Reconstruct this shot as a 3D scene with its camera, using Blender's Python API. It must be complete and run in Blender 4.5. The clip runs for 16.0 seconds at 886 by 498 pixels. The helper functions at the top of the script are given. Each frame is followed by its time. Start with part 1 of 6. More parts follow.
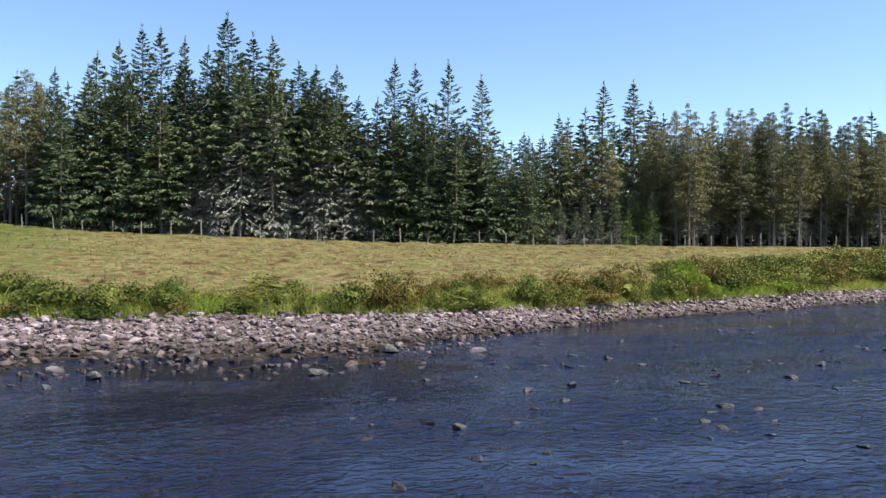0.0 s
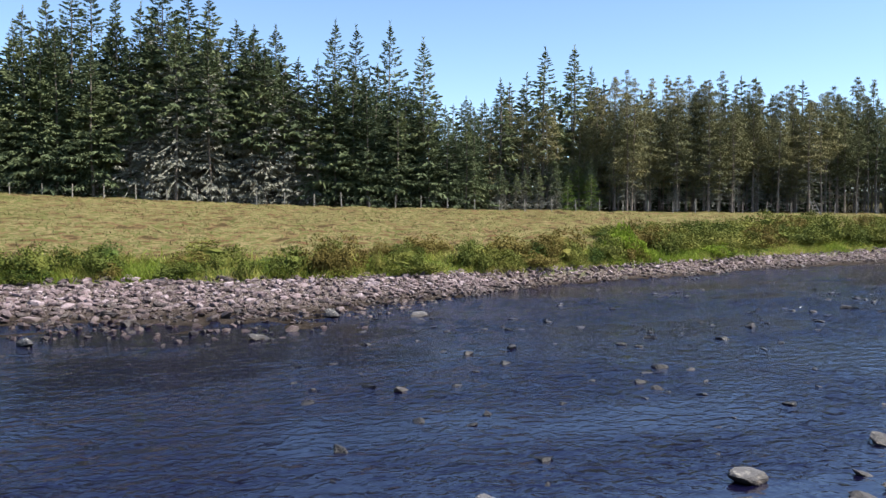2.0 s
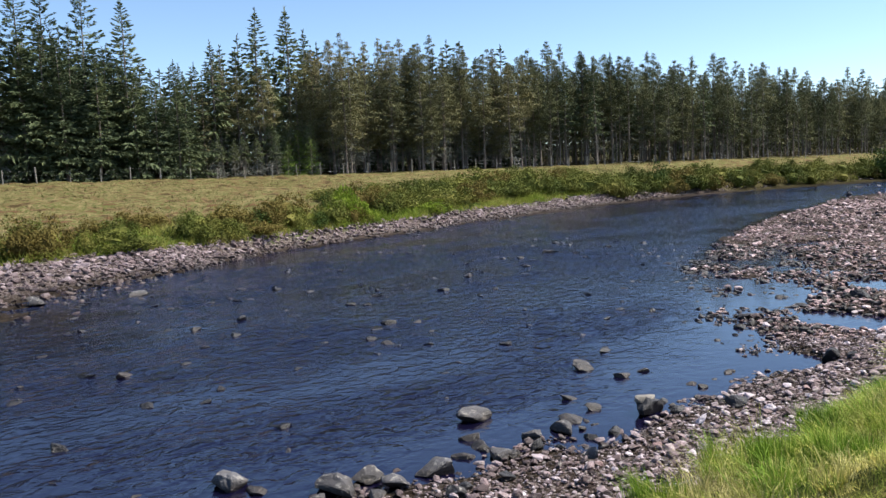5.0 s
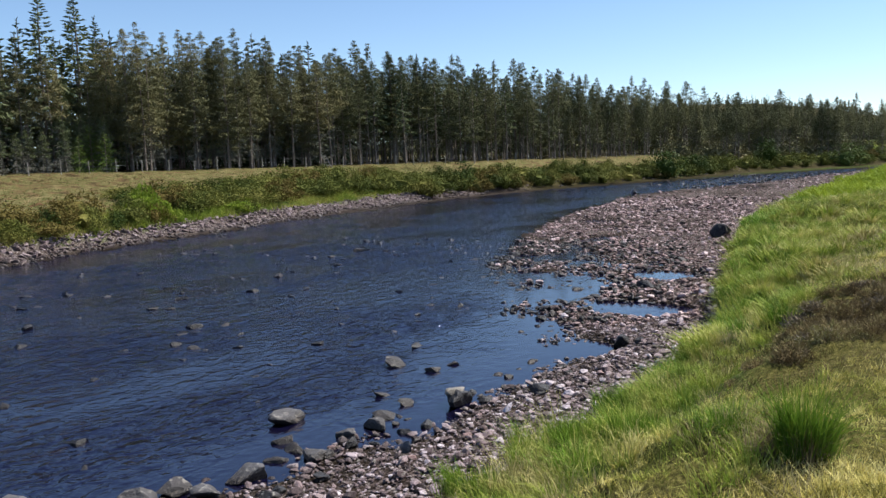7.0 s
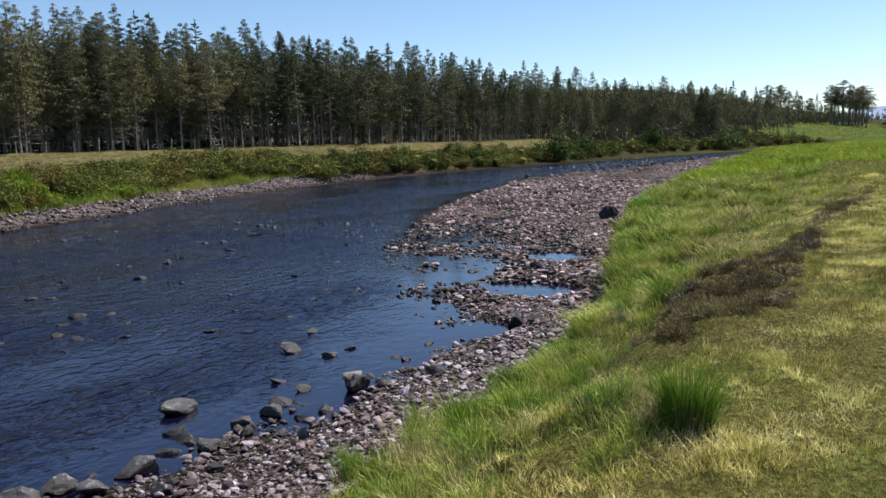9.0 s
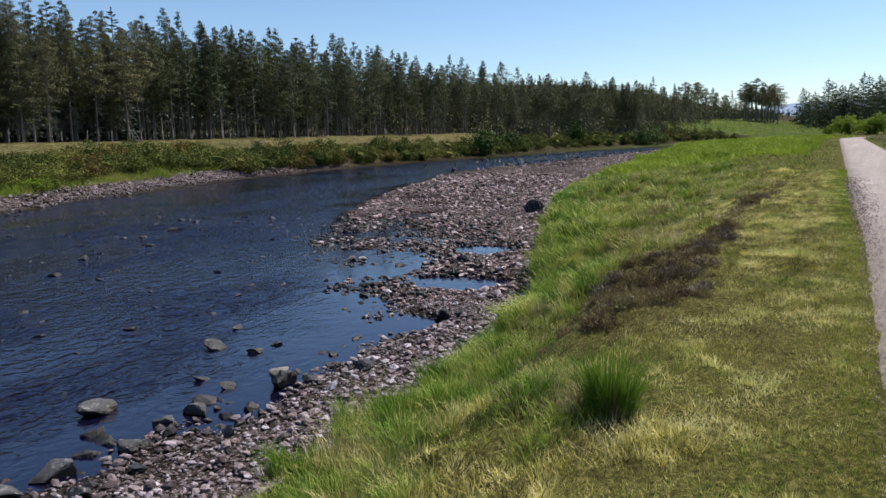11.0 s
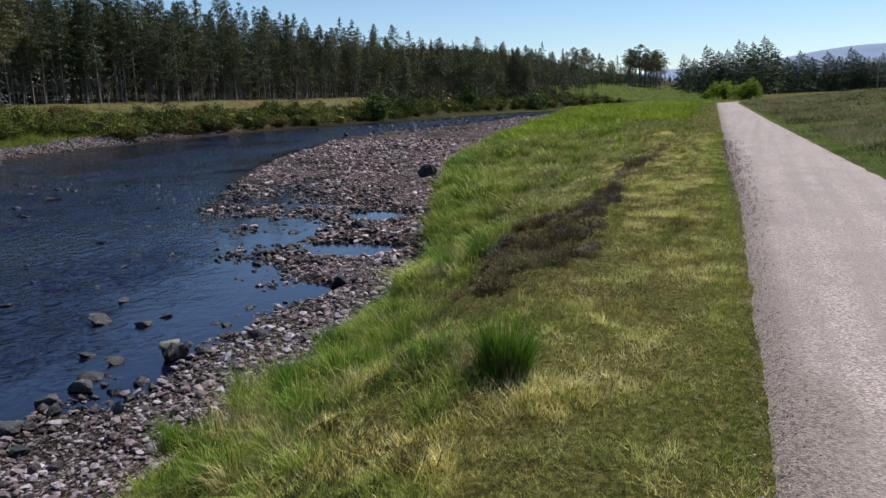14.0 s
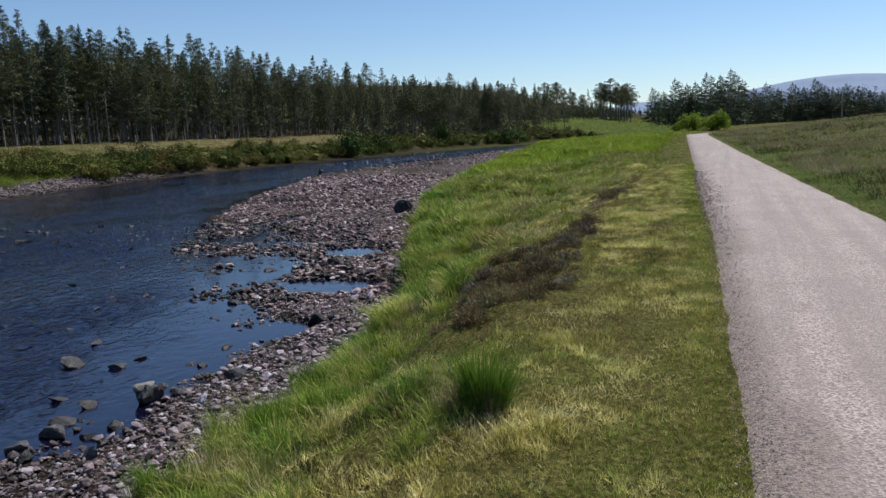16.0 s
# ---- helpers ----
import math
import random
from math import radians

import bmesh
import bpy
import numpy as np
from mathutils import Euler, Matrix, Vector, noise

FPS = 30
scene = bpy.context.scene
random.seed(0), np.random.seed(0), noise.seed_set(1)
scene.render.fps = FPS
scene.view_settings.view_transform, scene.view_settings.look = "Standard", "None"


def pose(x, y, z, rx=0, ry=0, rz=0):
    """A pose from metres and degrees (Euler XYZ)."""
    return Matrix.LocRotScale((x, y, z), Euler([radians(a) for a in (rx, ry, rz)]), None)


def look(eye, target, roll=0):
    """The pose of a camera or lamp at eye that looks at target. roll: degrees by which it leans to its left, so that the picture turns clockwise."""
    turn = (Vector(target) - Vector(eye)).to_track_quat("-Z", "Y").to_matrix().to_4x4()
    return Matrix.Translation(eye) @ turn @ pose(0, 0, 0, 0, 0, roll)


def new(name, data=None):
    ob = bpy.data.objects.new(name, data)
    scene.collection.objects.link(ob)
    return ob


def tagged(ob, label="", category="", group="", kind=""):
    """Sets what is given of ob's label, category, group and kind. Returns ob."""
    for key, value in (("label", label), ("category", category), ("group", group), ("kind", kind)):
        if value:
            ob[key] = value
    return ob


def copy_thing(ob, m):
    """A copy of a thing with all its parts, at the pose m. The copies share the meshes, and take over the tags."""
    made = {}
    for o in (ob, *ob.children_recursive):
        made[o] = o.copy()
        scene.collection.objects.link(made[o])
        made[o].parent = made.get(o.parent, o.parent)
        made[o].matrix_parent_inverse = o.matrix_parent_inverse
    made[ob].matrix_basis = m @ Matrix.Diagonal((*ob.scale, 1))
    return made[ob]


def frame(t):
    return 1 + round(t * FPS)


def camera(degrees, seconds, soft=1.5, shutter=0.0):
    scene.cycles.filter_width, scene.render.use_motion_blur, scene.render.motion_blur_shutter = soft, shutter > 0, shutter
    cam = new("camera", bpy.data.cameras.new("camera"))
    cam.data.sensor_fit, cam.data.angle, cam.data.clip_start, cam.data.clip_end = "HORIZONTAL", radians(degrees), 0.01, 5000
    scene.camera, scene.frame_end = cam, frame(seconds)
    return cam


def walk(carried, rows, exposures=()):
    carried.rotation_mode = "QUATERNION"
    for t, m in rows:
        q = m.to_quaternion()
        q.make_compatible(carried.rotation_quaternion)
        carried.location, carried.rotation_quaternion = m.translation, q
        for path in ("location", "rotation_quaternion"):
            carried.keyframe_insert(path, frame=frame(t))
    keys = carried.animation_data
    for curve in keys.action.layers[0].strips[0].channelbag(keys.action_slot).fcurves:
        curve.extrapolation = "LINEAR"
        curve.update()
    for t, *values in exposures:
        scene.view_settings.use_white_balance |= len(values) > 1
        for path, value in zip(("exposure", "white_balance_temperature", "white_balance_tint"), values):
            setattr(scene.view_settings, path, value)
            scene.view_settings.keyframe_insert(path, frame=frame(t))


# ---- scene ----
cam = camera(56.8, 16.0)
PATH = [
    (0, pose(0, 0, 3.8, 90.00, 0.00, -13.00)),
    (0.5, pose(0, 0, 3.8, 88.69, 0.89, -15.49)),
    (1, pose(0, 0, 3.8, 88.97, 1.28, -15.36)),
    (1.5, pose(0, 0, 3.8, 87.70, -0.17, -17.42)),
    (2, pose(0, 0, 3.8, 87.53, -0.17, -17.08)),
    (2.5, pose(0, 0, 3.8, 86.75, 0.31, -20.34)),
    (3, pose(0, 0, 3.8, 86.37, 1.00, -24.06)),
    (3.5, pose(0, 0, 3.8, 85.33, 1.80, -25.85)),
    (4, pose(0, 0, 3.8, 84.84, 2.11, -29.96)),
    (4.5, pose(0, 0, 3.8, 84.82, 2.41, -33.00)),
    (7, pose(0, 0, 3.8, 84.02, 2.13, -49.52)),
    (7.5, pose(0, 0, 3.8, 84.17, 2.30, -50.71)),
    (8, pose(0, 0, 3.8, 83.16, 2.13, -52.97)),
    (8.5, pose(0, 0, 3.8, 82.71, 1.98, -55.17)),
    (11, pose(0, 0, 3.8, 82.01, 1.56, -61.89)),
    (11.5, pose(0, 0, 3.8, 81.56, 1.52, -63.88)),
    (12, pose(0, 0, 3.8, 81.05, 1.90, -65.98)),
    (12.5, pose(0, 0, 3.8, 80.76, 2.02, -67.69)),
    (13, pose(0, 0, 3.8, 80.60, 1.98, -68.44)),
    (13.5, pose(0, 0, 3.8, 79.96, 1.34, -69.14)),
    (14, pose(0, 0, 3.8, 79.39, 1.49, -69.32)),
    (14.5, pose(0, 0, 3.8, 80.61, 2.20, -70.76)),
    (15, pose(0, 0, 3.8, 81.14, 2.08, -71.01)),
    (15.5, pose(0, 0, 3.8, 80.89, 2.51, -71.36)),
    (16, pose(0, 0, 3.8, 81.76, 2.36, -71.12)),
]
walk(cam, PATH, exposures=[(0, 1.34, 6500, 10), (0.5, 1.18, 6500, 10), (1.2, 1.26, 6520, 10), (3, 1.38, 6600, 10), (4.5, 1.22, 6600, 10), (7, 0.84, 6500, 10), (8.5, 0.74, 6430, 10), (11, 0.5, 6290, 10), (16, 0.22, 6110, 10)])

# ---------------------------------------------------------------- light
SUN_AZ, SUN_EL = radians(118), radians(53)
world = bpy.data.worlds.new("sky")
scene.world = world
world.use_nodes = True
wn = world.node_tree
sky = wn.nodes.new("ShaderNodeTexSky")
sky.sky_type = "NISHITA"
sky.sun_disc = False
sky.sun_elevation, sky.sun_rotation = SUN_EL, SUN_AZ
sky.altitude, sky.air_density, sky.dust_density, sky.ozone_density = 300, 0.9, 0.1, 4.0
wn.nodes["Background"].inputs[1].default_value = 0.09
wn.links.new(sky.outputs[0], wn.nodes["Background"].inputs[0])
sun_data = bpy.data.lights.new("sun", "SUN")
sun_data.energy, sun_data.angle, sun_data.color = 5.0, radians(0.6), (1.0, 0.95, 0.87)
sun = new("sun", sun_data)
sun.matrix_world = look((200 * math.sin(SUN_AZ) * math.cos(SUN_EL), 200 * math.cos(SUN_AZ) * math.cos(SUN_EL), 200 * math.sin(SUN_EL)), (0, 0, 0))

rng = np.random.default_rng(7)


# ---------------------------------------------------------------- numbers and meshes
def noise2(x, y, scale=1.0, seed=0):
    """Smooth value noise, 0 to 1, on arrays."""
    x, y = np.asarray(x, float) / scale + 1000.3, np.asarray(y, float) / scale + 1000.7
    xi, yi = np.floor(x).astype(np.int64), np.floor(y).astype(np.int64)
    fx, fy = x - xi, y - yi
    fx, fy = fx * fx * (3 - 2 * fx), fy * fy * (3 - 2 * fy)

    def corner(a, b):
        n = (a * 374761393 + b * 668265263 + seed * 2147483 + 12345) & 0x7FFFFFFF
        n = ((n ^ (n >> 13)) * 1274126177) & 0x7FFFFFFF
        return ((n ^ (n >> 16)) & 0xFFFF) / 65535.0

    return (corner(xi, yi) * (1 - fx) + corner(xi + 1, yi) * fx) * (1 - fy) + (corner(xi, yi + 1) * (1 - fx) + corner(xi + 1, yi + 1) * fx) * fy


def fractal(x, y, scale=1.0, seed=0):
    return (noise2(x, y, scale, seed) * 4 + noise2(x, y, scale * 0.47, seed + 1) * 2 + noise2(x, y, scale * 0.21, seed + 2)) / 7


def mesh_from(name, verts, faces, smooth=False):
    """A mesh from an array of corners and an array of equal-sided faces."""
    verts, faces = np.asarray(verts, np.float32), np.asarray(faces, np.int32)
    me = bpy.data.meshes.new(name)
    n, k = faces.shape
    me.vertices.add(len(verts))
    me.vertices.foreach_set("co", verts.ravel())
    me.loops.add(n * k)
    me.loops.foreach_set("vertex_index", faces.ravel())
    me.polygons.add(n)
    me.polygons.foreach_set("loop_start", np.arange(0, n * k, k, dtype=np.int32))
    me.polygons.foreach_set("use_smooth", np.full(n, smooth))
    me.update(calc_edges=True)
    return me


def part(name, data, material, parent=None, label=""):
    """One mesh object, from a bmesh or a mesh, under a thing or a part."""
    if isinstance(data, bmesh.types.BMesh):
        me = bpy.data.meshes.new(name)
        data.to_mesh(me)
        data.free()
    else:
        me = data
    if material and not me.materials:
        me.materials.append(material)
    ob = new(name, me)
    if parent:
        ob.parent = parent
    if label:
        ob["label"] = label
    return ob


def empty(name, m=None):
    ob = new(name)
    ob.empty_display_size = 0.2
    if m:
        ob.matrix_basis = m
    return ob


# ---------------------------------------------------------------- materials
def nodes_of(name):
    mat = bpy.data.materials.new(name)
    mat.use_nodes = True
    nt = mat.node_tree
    return mat, nt, nt.nodes["Principled BSDF"]


def node(nt, kind, **inputs):
    n = nt.nodes.new(kind)
    for key, value in inputs.items():
        n.inputs[key.replace("_", " ")].default_value = value
    return n


def noise_node(nt, scale, detail=4.0, rough=0.6, coord=None):
    n = node(nt, "ShaderNodeTexNoise", Scale=scale, Detail=detail, Roughness=rough)
    if coord:
        nt.links.new(coord, n.inputs["Vector"])
    return n.outputs["Fac"]


def ramp(nt, fac, stops):
    n = nt.nodes.new("ShaderNodeValToRGB")
    while len(n.color_ramp.elements) < len(stops):
        n.color_ramp.elements.new(0.5)
    for e, (p, c) in zip(n.color_ramp.elements, stops):
        e.position, e.color = p, (*c, 1)
    nt.links.new(fac, n.inputs[0])
    return n.outputs[0]


def mix(nt, fac, a, b, how="MIX"):
    n = nt.nodes.new("ShaderNodeMix")
    n.data_type, n.blend_type = "RGBA", how
    for value, slot in ((fac, 0), (a, 6), (b, 7)):
        if isinstance(value, (int, float)):
            n.inputs[slot].default_value = value
        elif isinstance(value, tuple):
            n.inputs[slot].default_value = (*value, 1)
        else:
            nt.links.new(value, n.inputs[slot])
    return n.outputs[2]


def span(nt, fac, a0, a1, b0=0.0, b1=1.0):
    n = nt.nodes.new("ShaderNodeMapRange")
    nt.links.new(fac, n.inputs[0])
    for i, v in enumerate((a0, a1, b0, b1)):
        n.inputs[i + 1].default_value = v
    return n.outputs[0]


def bump(nt, bsdf, height, strength, distance):
    n = node(nt, "ShaderNodeBump", Strength=strength, Distance=distance)
    nt.links.new(height, n.inputs["Height"])
    nt.links.new(n.outputs[0], bsdf.inputs["Normal"])


def place(nt):
    return nt.nodes.new("ShaderNodeNewGeometry").outputs["Position"]


def attribute(nt, name):
    n = nt.nodes.new("ShaderNodeAttribute")
    n.attribute_name = name
    return n.outputs["Fac"]


def leaf_material(name, stops, gloss=0.5, big=0.6, through_light=0.25, island=0.36, other=None, spread=0.0, other_scale=1.0):
    """Leaves or blades: colour by piece, by plant and by place, with patches of another growth in it."""
    mat, nt, b = nodes_of(name)
    geo = nt.nodes.new("ShaderNodeNewGeometry")
    info = nt.nodes.new("ShaderNodeObjectInfo")
    large = noise_node(nt, big, 3, 0.6, geo.outputs["Position"])
    m1 = nt.nodes.new("ShaderNodeMath")
    m1.operation = "MULTIPLY_ADD"
    nt.links.new(geo.outputs["Random Per Island"], m1.inputs[0])
    m1.inputs[1].default_value = island
    m2 = nt.nodes.new("ShaderNodeMath")
    m2.operation = "MULTIPLY_ADD"
    nt.links.new(info.outputs["Random"], m2.inputs[0])
    m2.inputs[1].default_value = 0.3
    wide = noise_node(nt, big * 0.22, 3, 0.6, geo.outputs["Position"])
    m3 = nt.nodes.new("ShaderNodeMath")
    nt.links.new(span(nt, large, 0.34, 0.66, -0.1 - spread, 0.3 + spread), m3.inputs[0])
    nt.links.new(span(nt, wide, 0.34, 0.66, -0.06 - spread, 0.3 + spread), m3.inputs[1])
    nt.links.new(m3.outputs[0], m2.inputs[2])
    nt.links.new(m2.outputs[0], m1.inputs[2])
    colour = ramp(nt, m1.outputs[0], stops)
    if other:
        where = noise_node(nt, other_scale, 4, 0.65, geo.outputs["Position"])
        colour = mix(nt, span(nt, where, 0.47, 0.6), colour, ramp(nt, m1.outputs[0], other))
    nt.links.new(colour, b.inputs["Base Color"])
    b.inputs["Roughness"].default_value = gloss
    b.inputs["Specular IOR Level"].default_value = 0.04
    if through_light:
        tr = nt.nodes.new("ShaderNodeBsdfTranslucent")
        nt.links.new(colour, tr.inputs[0])
        mx = nt.nodes.new("ShaderNodeMixShader")
        mx.inputs[0].default_value = through_light
        nt.links.new(b.outputs[0], mx.inputs[1])
        nt.links.new(tr.outputs[0], mx.inputs[2])
        nt.links.new(mx.outputs[0], nt.nodes["Material Output"].inputs[0])
    return mat


def stone_material(name, stops, wet=(0.03, 0.15), lichen=0.5):
    mat, nt, b = nodes_of(name)
    geo = nt.nodes.new("ShaderNodeNewGeometry")
    info = nt.nodes.new("ShaderNodeObjectInfo")
    m1 = nt.nodes.new("ShaderNodeMath")
    m1.operation = "ADD"
    nt.links.new(geo.outputs["Random Per Island"], m1.inputs[0])
    nt.links.new(info.outputs["Random"], m1.inputs[1])
    m2 = nt.nodes.new("ShaderNodeMath")
    m2.operation = "FRACT"
    nt.links.new(m1.outputs[0], m2.inputs[0])
    grain = noise_node(nt, 28, 5, 0.7, geo.outputs["Position"])
    patch = noise_node(nt, 5, 3, 0.6, geo.outputs["Position"])
    base = ramp(nt, m2.outputs[0], stops)
    base = mix(nt, span(nt, grain, 0.35, 0.7), base, (0.6, 0.58, 0.57), "OVERLAY")
    base = mix(nt, span(nt, patch, 0.5, 0.75, 0, 0.8), base, mix(nt, 1.0, base, (0.5, 0.47, 0.38), "MULTIPLY"))
    base = mix(nt, span(nt, noise_node(nt, 11, 4, 0.7, geo.outputs["Position"]), 0.56, 0.66, 0, lichen), base, (0.36, 0.34, 0.3))
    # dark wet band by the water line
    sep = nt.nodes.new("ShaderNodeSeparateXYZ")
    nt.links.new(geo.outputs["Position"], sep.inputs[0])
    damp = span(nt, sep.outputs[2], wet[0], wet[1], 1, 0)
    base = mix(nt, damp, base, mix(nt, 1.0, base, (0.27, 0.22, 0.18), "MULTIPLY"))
    nt.links.new(base, b.inputs["Base Color"])
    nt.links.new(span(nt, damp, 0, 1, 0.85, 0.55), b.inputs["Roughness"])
    bump(nt, b, grain, 0.8, 0.03)
    return mat


def bark_material(name, low, high, scale=3.0):
    mat, nt, b = nodes_of(name)
    pos = place(nt)
    st = nt.nodes.new("ShaderNodeMapping")
    st.inputs["Scale"].default_value = (6, 6, 1)
    nt.links.new(pos, st.inputs[0])
    grain = noise_node(nt, scale, 5, 0.7, st.outputs[0])
    nt.links.new(ramp(nt, grain, [(0.3, low), (0.7, high)]), b.inputs["Base Color"])
    b.inputs["Roughness"].default_value = 0.9
    bump(nt, b, grain, 0.7, 0.05)
    return mat


def ground_material():
    mat, nt, b = nodes_of("turf and shingle")
    pos = place(nt)
    fine, mid, large = noise_node(nt, 22, 5, 0.7, pos), noise_node(nt, 0.9, 7, 0.72, pos), noise_node(nt, 0.16, 4, 0.6, pos)
    lush = ramp(nt, mid, [(0.35, (0.02485, 0.03905, 0.00923)), (0.5, (0.05325, 0.0781, 0.01704)), (0.66, (0.1065, 0.1136, 0.0355))])
    tuft = noise_node(nt, 0.55, 4, 0.58, pos)
    dry = ramp(nt, tuft, [(0.36, (0.0497, 0.0355, 0.01704)), (0.43, (0.1349, 0.0923, 0.04686)), (0.48, (0.0639, 0.0781, 0.02272)), (0.53, (0.1775, 0.1349, 0.071)), (0.58, (0.071, 0.0852, 0.02556)), (0.64, (0.0923, 0.05325, 0.0284))])
    moss = ramp(nt, fine, [(0.35, (0.026, 0.026, 0.008)), (0.52, (0.085, 0.078, 0.022)), (0.68, (0.19, 0.165, 0.058))])
    cells = node(nt, "ShaderNodeTexVoronoi", Scale=21)
    nt.links.new(pos, cells.inputs["Vector"])
    tone = nt.nodes.new("ShaderNodeSeparateColor")
    nt.links.new(cells.outputs["Color"], tone.inputs[0])
    pebble = ramp(nt, tone.outputs[0], [(0.0, (0.03, 0.022, 0.019)), (0.35, (0.075, 0.056, 0.05)), (0.7, (0.17, 0.135, 0.125)), (1.0, (0.33, 0.29, 0.28))])
    # shade between the pebbles is painted in as near-black cell rims
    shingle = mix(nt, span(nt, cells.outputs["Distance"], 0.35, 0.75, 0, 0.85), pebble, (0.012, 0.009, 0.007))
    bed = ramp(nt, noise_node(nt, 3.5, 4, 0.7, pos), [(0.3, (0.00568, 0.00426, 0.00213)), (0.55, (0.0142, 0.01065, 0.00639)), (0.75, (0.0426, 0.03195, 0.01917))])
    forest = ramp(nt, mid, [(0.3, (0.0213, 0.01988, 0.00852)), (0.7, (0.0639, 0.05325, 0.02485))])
    wobble = nt.nodes.new("ShaderNodeMath")
    wobble.operation = "MULTIPLY_ADD"
    nt.links.new(large, wobble.inputs[0])
    wobble.inputs[1].default_value = 1.3
    wobble.inputs[2].default_value = -0.65
    field = nt.nodes.new("ShaderNodeMath")
    nt.links.new(attribute(nt, "dry"), field.inputs[0])
    nt.links.new(wobble.outputs[0], field.inputs[1])
    colour = mix(nt, span(nt, field.outputs[0], 0.25, 0.75), lush, dry)
    colour = mix(nt, attribute(nt, "moss"), colour, moss)
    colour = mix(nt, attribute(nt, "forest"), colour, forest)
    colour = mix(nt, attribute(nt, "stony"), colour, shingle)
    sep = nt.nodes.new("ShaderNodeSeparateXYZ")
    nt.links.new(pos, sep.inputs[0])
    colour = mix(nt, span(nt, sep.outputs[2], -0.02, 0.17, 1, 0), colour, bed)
    nt.links.new(colour, b.inputs["Base Color"])
    b.inputs["Roughness"].default_value = 1.0
    b.inputs["Specular IOR Level"].default_value = 0.03
    rough = nt.nodes.new("ShaderNodeMath")
    rough.operation = "MULTIPLY_ADD"
    nt.links.new(tuft, rough.inputs[0])
    rough.inputs[1].default_value = 7.0
    nt.links.new(fine, rough.inputs[2])
    bump(nt, b, rough.outputs[0], 0.8, 0.06)
    return mat


def water_material():
    mat, nt, b = nodes_of("river water")
    st = nt.nodes.new("ShaderNodeMapping")
    st.inputs["Scale"].default_value = (0.8, 1.1, 1)
    st.inputs["Rotation"].default_value = (0, 0, -0.3)
    nt.links.new(place(nt), st.inputs[0])
    swirl = node(nt, "ShaderNodeTexNoise", Scale=3.0, Detail=2.0, Roughness=0.5, Distortion=0.7)
    nt.links.new(st.outputs[0], swirl.inputs["Vector"])
    chop = swirl.outputs["Fac"]
    fine = noise_node(nt, 7.5, 2, 0.5, place(nt))
    both = nt.nodes.new("ShaderNodeMath")
    both.operation = "MULTIPLY_ADD"
    nt.links.new(fine, both.inputs[0])
    both.inputs[1].default_value = 0.3
    nt.links.new(chop, both.inputs[2])
    n = node(nt, "ShaderNodeBump", Strength=1.0, Distance=0.14)
    nt.links.new(both.outputs[0], n.inputs["Height"])
    nt.links.new(span(nt, attribute(nt, "lively"), 0, 2.0, 0.02, 1.3), n.inputs["Strength"])
    nt.links.new(n.outputs[0], b.inputs["Normal"])
    b.inputs["Base Color"].default_value = (0.007, 0.0065, 0.03, 1)
    b.inputs["Roughness"].default_value = 0.1
    b.inputs["Specular Tint"].default_value = (0.92, 0.86, 1.0, 1)
    b.inputs["IOR"].default_value = 1.56
    b.inputs["Transmission Weight"].default_value = 0.6
    return mat


def road_material():
    mat, nt, b = nodes_of("pink granite chippings")
    pos = place(nt)
    vor = node(nt, "ShaderNodeTexVoronoi", Scale=70)
    nt.links.new(pos, vor.inputs["Vector"])
    chip = nt.nodes.new("ShaderNodeSeparateColor")
    nt.links.new(vor.outputs["Color"], chip.inputs[0])
    st = nt.nodes.new("ShaderNodeMapping")
    st.inputs["Scale"].default_value = (0.05, 2.2, 1)
    nt.links.new(pos, st.inputs[0])
    streak = noise_node(nt, 1.3, 4, 0.65, st.outputs[0])
    patch = noise_node(nt, 1.1, 4, 0.65, pos)
    base = ramp(nt, chip.outputs[0], [(0.0, (0.12, 0.088, 0.074)), (0.3, (0.235, 0.18, 0.155)), (0.7, (0.335, 0.265, 0.232)), (1.0, (0.47, 0.4, 0.355))])
    base = mix(nt, span(nt, streak, 0.42, 0.6, 0, 0.6), base, (0.205, 0.158, 0.138))
    base = mix(nt, span(nt, patch, 0.46, 0.66, 0, 0.5), base, (0.19, 0.146, 0.13))
    base = mix(nt, attribute(nt, "edge"), base, mix(nt, span(nt, chip.outputs[1], 0.1, 0.9), (0.07, 0.05, 0.04), (0.25, 0.19, 0.155)))
    nt.links.new(base, b.inputs["Base Color"])
    b.inputs["Roughness"].default_value = 0.85
    bump(nt, b, vor.outputs["Distance"], 0.6, 0.01)
    return mat


GROUND, WATER, ROAD = ground_material(), water_material(), road_material()
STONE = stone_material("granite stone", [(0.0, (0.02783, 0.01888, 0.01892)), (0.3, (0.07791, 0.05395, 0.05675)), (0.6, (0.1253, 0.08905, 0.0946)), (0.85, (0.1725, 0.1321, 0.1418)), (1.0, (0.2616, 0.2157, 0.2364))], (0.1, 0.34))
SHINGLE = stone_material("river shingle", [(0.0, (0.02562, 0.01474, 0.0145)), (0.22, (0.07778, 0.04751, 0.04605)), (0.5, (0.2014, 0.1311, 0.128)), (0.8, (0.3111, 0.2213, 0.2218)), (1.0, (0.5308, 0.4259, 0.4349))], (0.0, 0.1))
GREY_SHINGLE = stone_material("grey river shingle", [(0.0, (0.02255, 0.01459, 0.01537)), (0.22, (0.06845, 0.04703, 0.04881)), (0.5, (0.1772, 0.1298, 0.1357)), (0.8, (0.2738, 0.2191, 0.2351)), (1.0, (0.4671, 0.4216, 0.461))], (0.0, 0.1))
